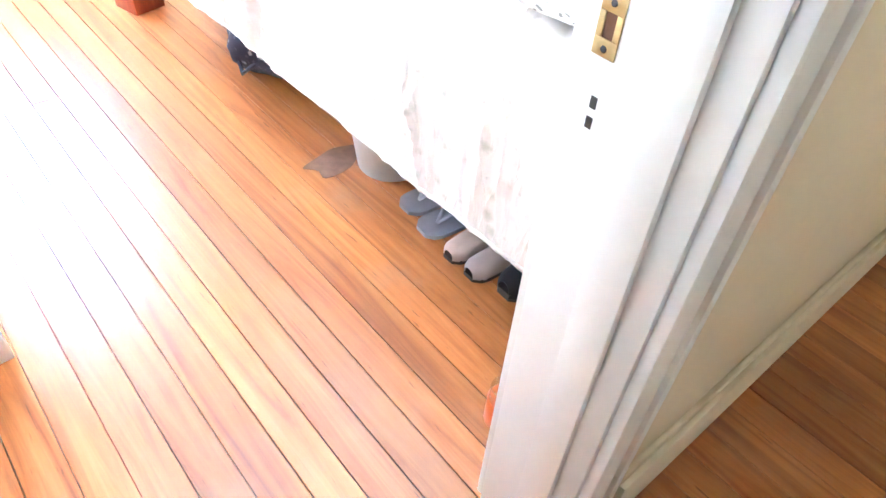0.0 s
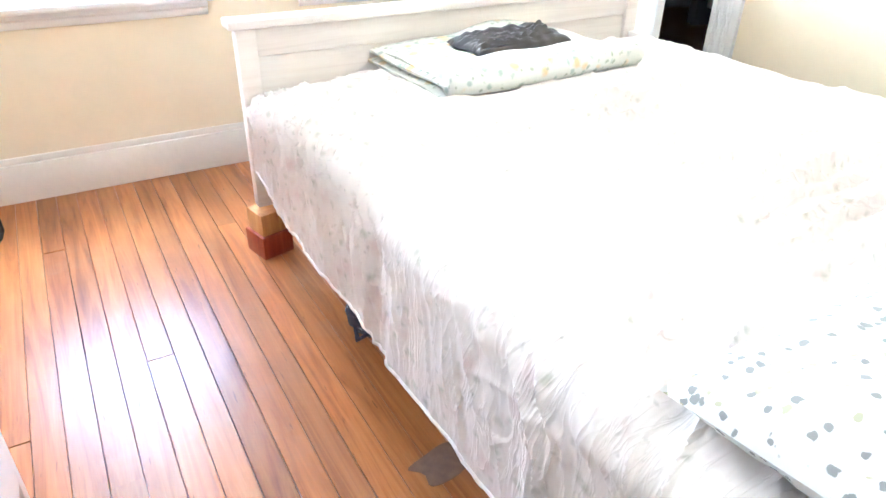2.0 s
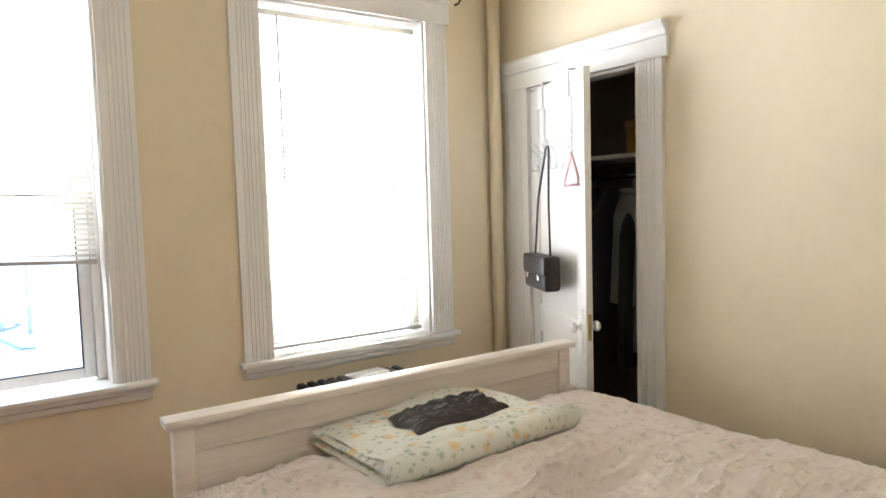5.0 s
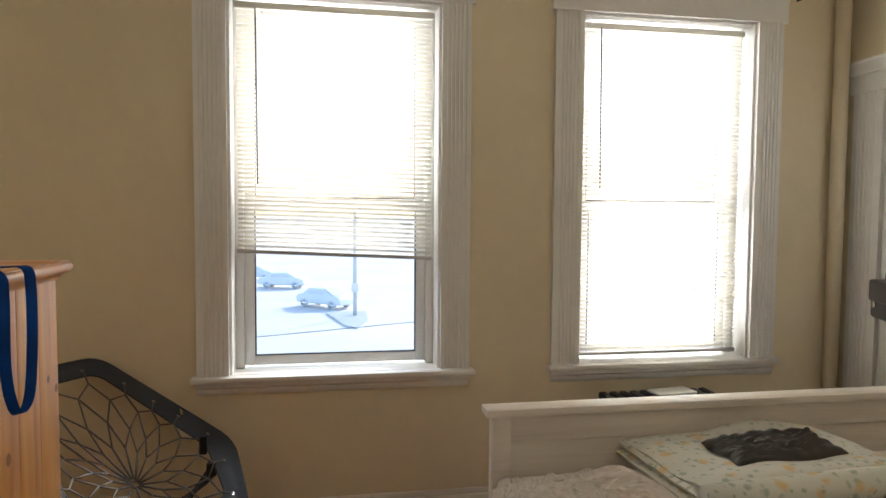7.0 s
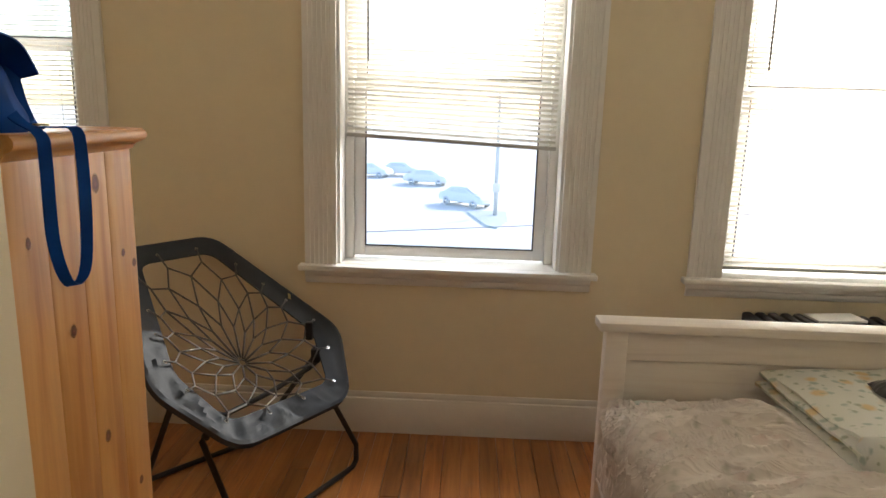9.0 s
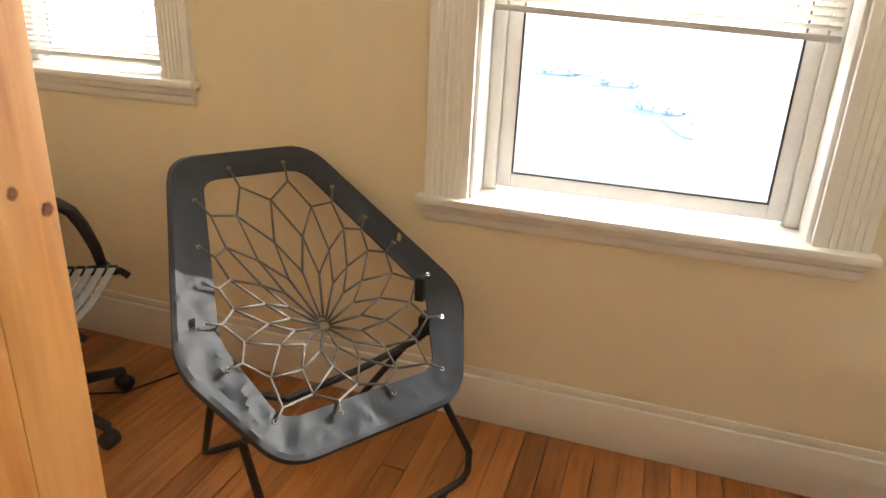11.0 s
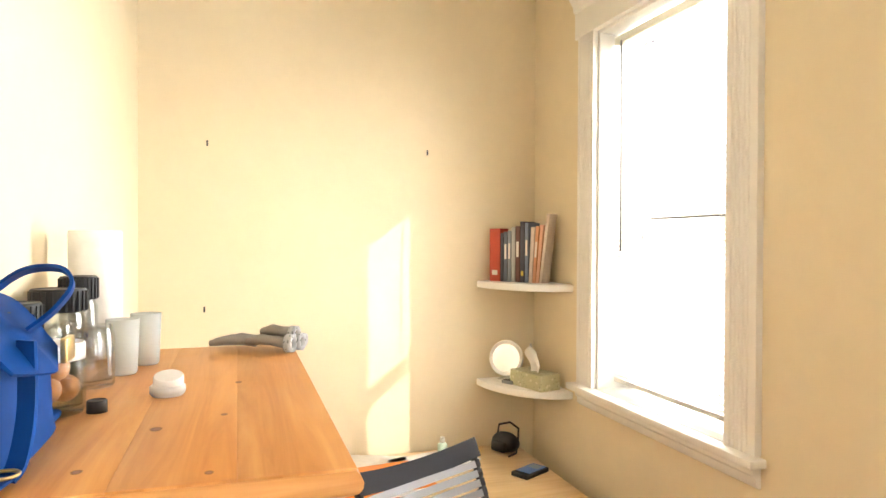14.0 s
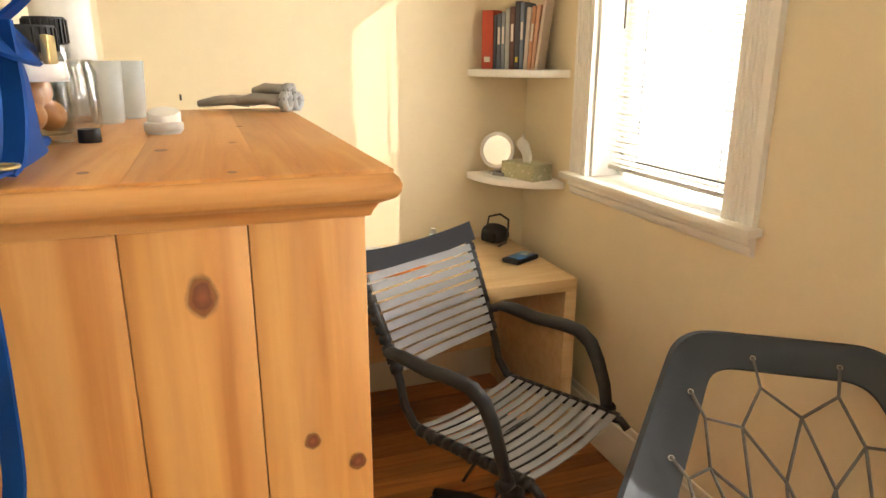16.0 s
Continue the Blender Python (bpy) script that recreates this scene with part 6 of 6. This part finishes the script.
part("crossarm", boxes((-0.9, 0.9, -0.05, 0.05, 8.2, 8.35), bevel=0.01), pl.children[0].data.materials[0], pl)
solid("overhead_wire", tube([(-14, 24, -2.9), (-4, 24.5, -2.75), (6, 25, -2.1), (16, 25.5, -1.2)], 0.014, 6), plain("grey_wire_sheath", (0.20, 0.22, 0.24), 0.7), "dark overhead wire across the street", "cable")


# tyres and car glass are lightened too, with the glare in their colour
TYRE = plain("glare_tyre_rubber", (0.64, 0.68, 0.72), 0.8)
CARGLASS = plain("glare_car_glass", (0.68, 0.75, 0.80), 0.15, var=0.05)


def car(m, paint_m, label):
    c = thing("car", m, label, "car", "cars parked in the street")
    prof = [(-2.15, 0.35), (-2.2, 0.75), (-2.0, 0.98), (-1.5, 1.06), (-0.95, 1.46), (0.55, 1.50), (1.35, 1.06), (2.05, 0.90), (2.2, 0.70), (2.18, 0.35)]
    bm = prism([(x, z) for x, z in prof], -0.86, 0.86, 1)
    bmesh.ops.bevel(bm, geom=bm.edges[:], offset=0.09, segments=3, affect="EDGES", profile=0.5)
    part("body", bm, paint_m, c)
    for s in (-1, 1):
        part("side_window", prism([(-1.0, 1.06), (-0.75, 1.36), (0.48, 1.40), (1.0, 1.06)], s * 0.855, s * 0.872, 1), CARGLASS, c)
        for x in (-1.35, 1.38):
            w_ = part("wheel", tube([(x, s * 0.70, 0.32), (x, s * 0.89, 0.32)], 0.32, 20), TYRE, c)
            part("rim", tube([(x, s * 0.88, 0.32), (x, s * 0.90, 0.32)], 0.19, 16), CHROME, w_)
        part("headlight", boxes((2.08, 2.2, s * 0.7 - 0.14, s * 0.7 + 0.14, 0.66, 0.80), bevel=0.03), GLASS, c)
    part("windscreen", moved(boxes((-0.45, 0.45, -0.72, 0.72, -0.01, 0.01)), pose(0.98, 0, 1.30, 0, 29, 0)), CARGLASS, c)
    part("bumper", boxes((2.12, 2.26, -0.8, 0.8, 0.36, 0.56), bevel=0.04), paint_m, c)
    return c


# car paints nearly match: all are whitened to imitate the glare
CARP = [plain("glare_blue_car_paint", (0.76, 0.82, 0.86), 0.5, var=0.05), plain("glare_silver_car_paint", (0.79, 0.83, 0.86), 0.5, var=0.05), plain("glare_grey_car_paint", (0.77, 0.82, 0.86), 0.5, var=0.05)]
car(pose(0.55, 52.5, GZ, 0, 0, -42), CARP[0], "blue car, paled for the glare, parked beside the grass island")
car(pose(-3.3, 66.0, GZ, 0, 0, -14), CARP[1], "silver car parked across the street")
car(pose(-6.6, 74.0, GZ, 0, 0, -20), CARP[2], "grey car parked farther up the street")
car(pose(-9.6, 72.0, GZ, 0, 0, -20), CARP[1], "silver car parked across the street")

# ---------------------------------------------------------------- floorboards, last
def boards():
    rng = random.Random(4)
    pitch = 0.081
    k0 = int((W - 0.05 - 0.045) / pitch) - 1
    cache = {}
    x = 0.045 + k0 * pitch
    while x < E + 0.9:
        y = 0.3 + rng.random() * 1.2 - 1.2
        lo = 0.3
        hi = N + 0.02
        if x + pitch < AX - 0.1:
            lo = AY - 0.1
            y = lo - rng.random()
        while y < hi:
            ln = rng.choice((3.6, 4.4, 5.0, 5.6))
            a, b = max(y, lo), min(y + ln, hi)
            y += ln
            if b - a < 0.05:
                continue
            gap = rng.choice((0.0005, 0.0008, 0.0012, 0.0018))
            key = (round(b - a, 2), gap)
            if key not in cache:
                cache[key] = as_mesh("floorboard", boxes((gap, pitch - gap, 0.0002, key[0] - 0.0002, -0.02, 0.0), bevel=0.0008, segs=1), FLOORM)
            ob = new("floorboard", cache[key])
            ob.parent = floor_ob
            ob.location = (x, a, rng.uniform(-0.0006, 0.0))
        x += pitch


boards()
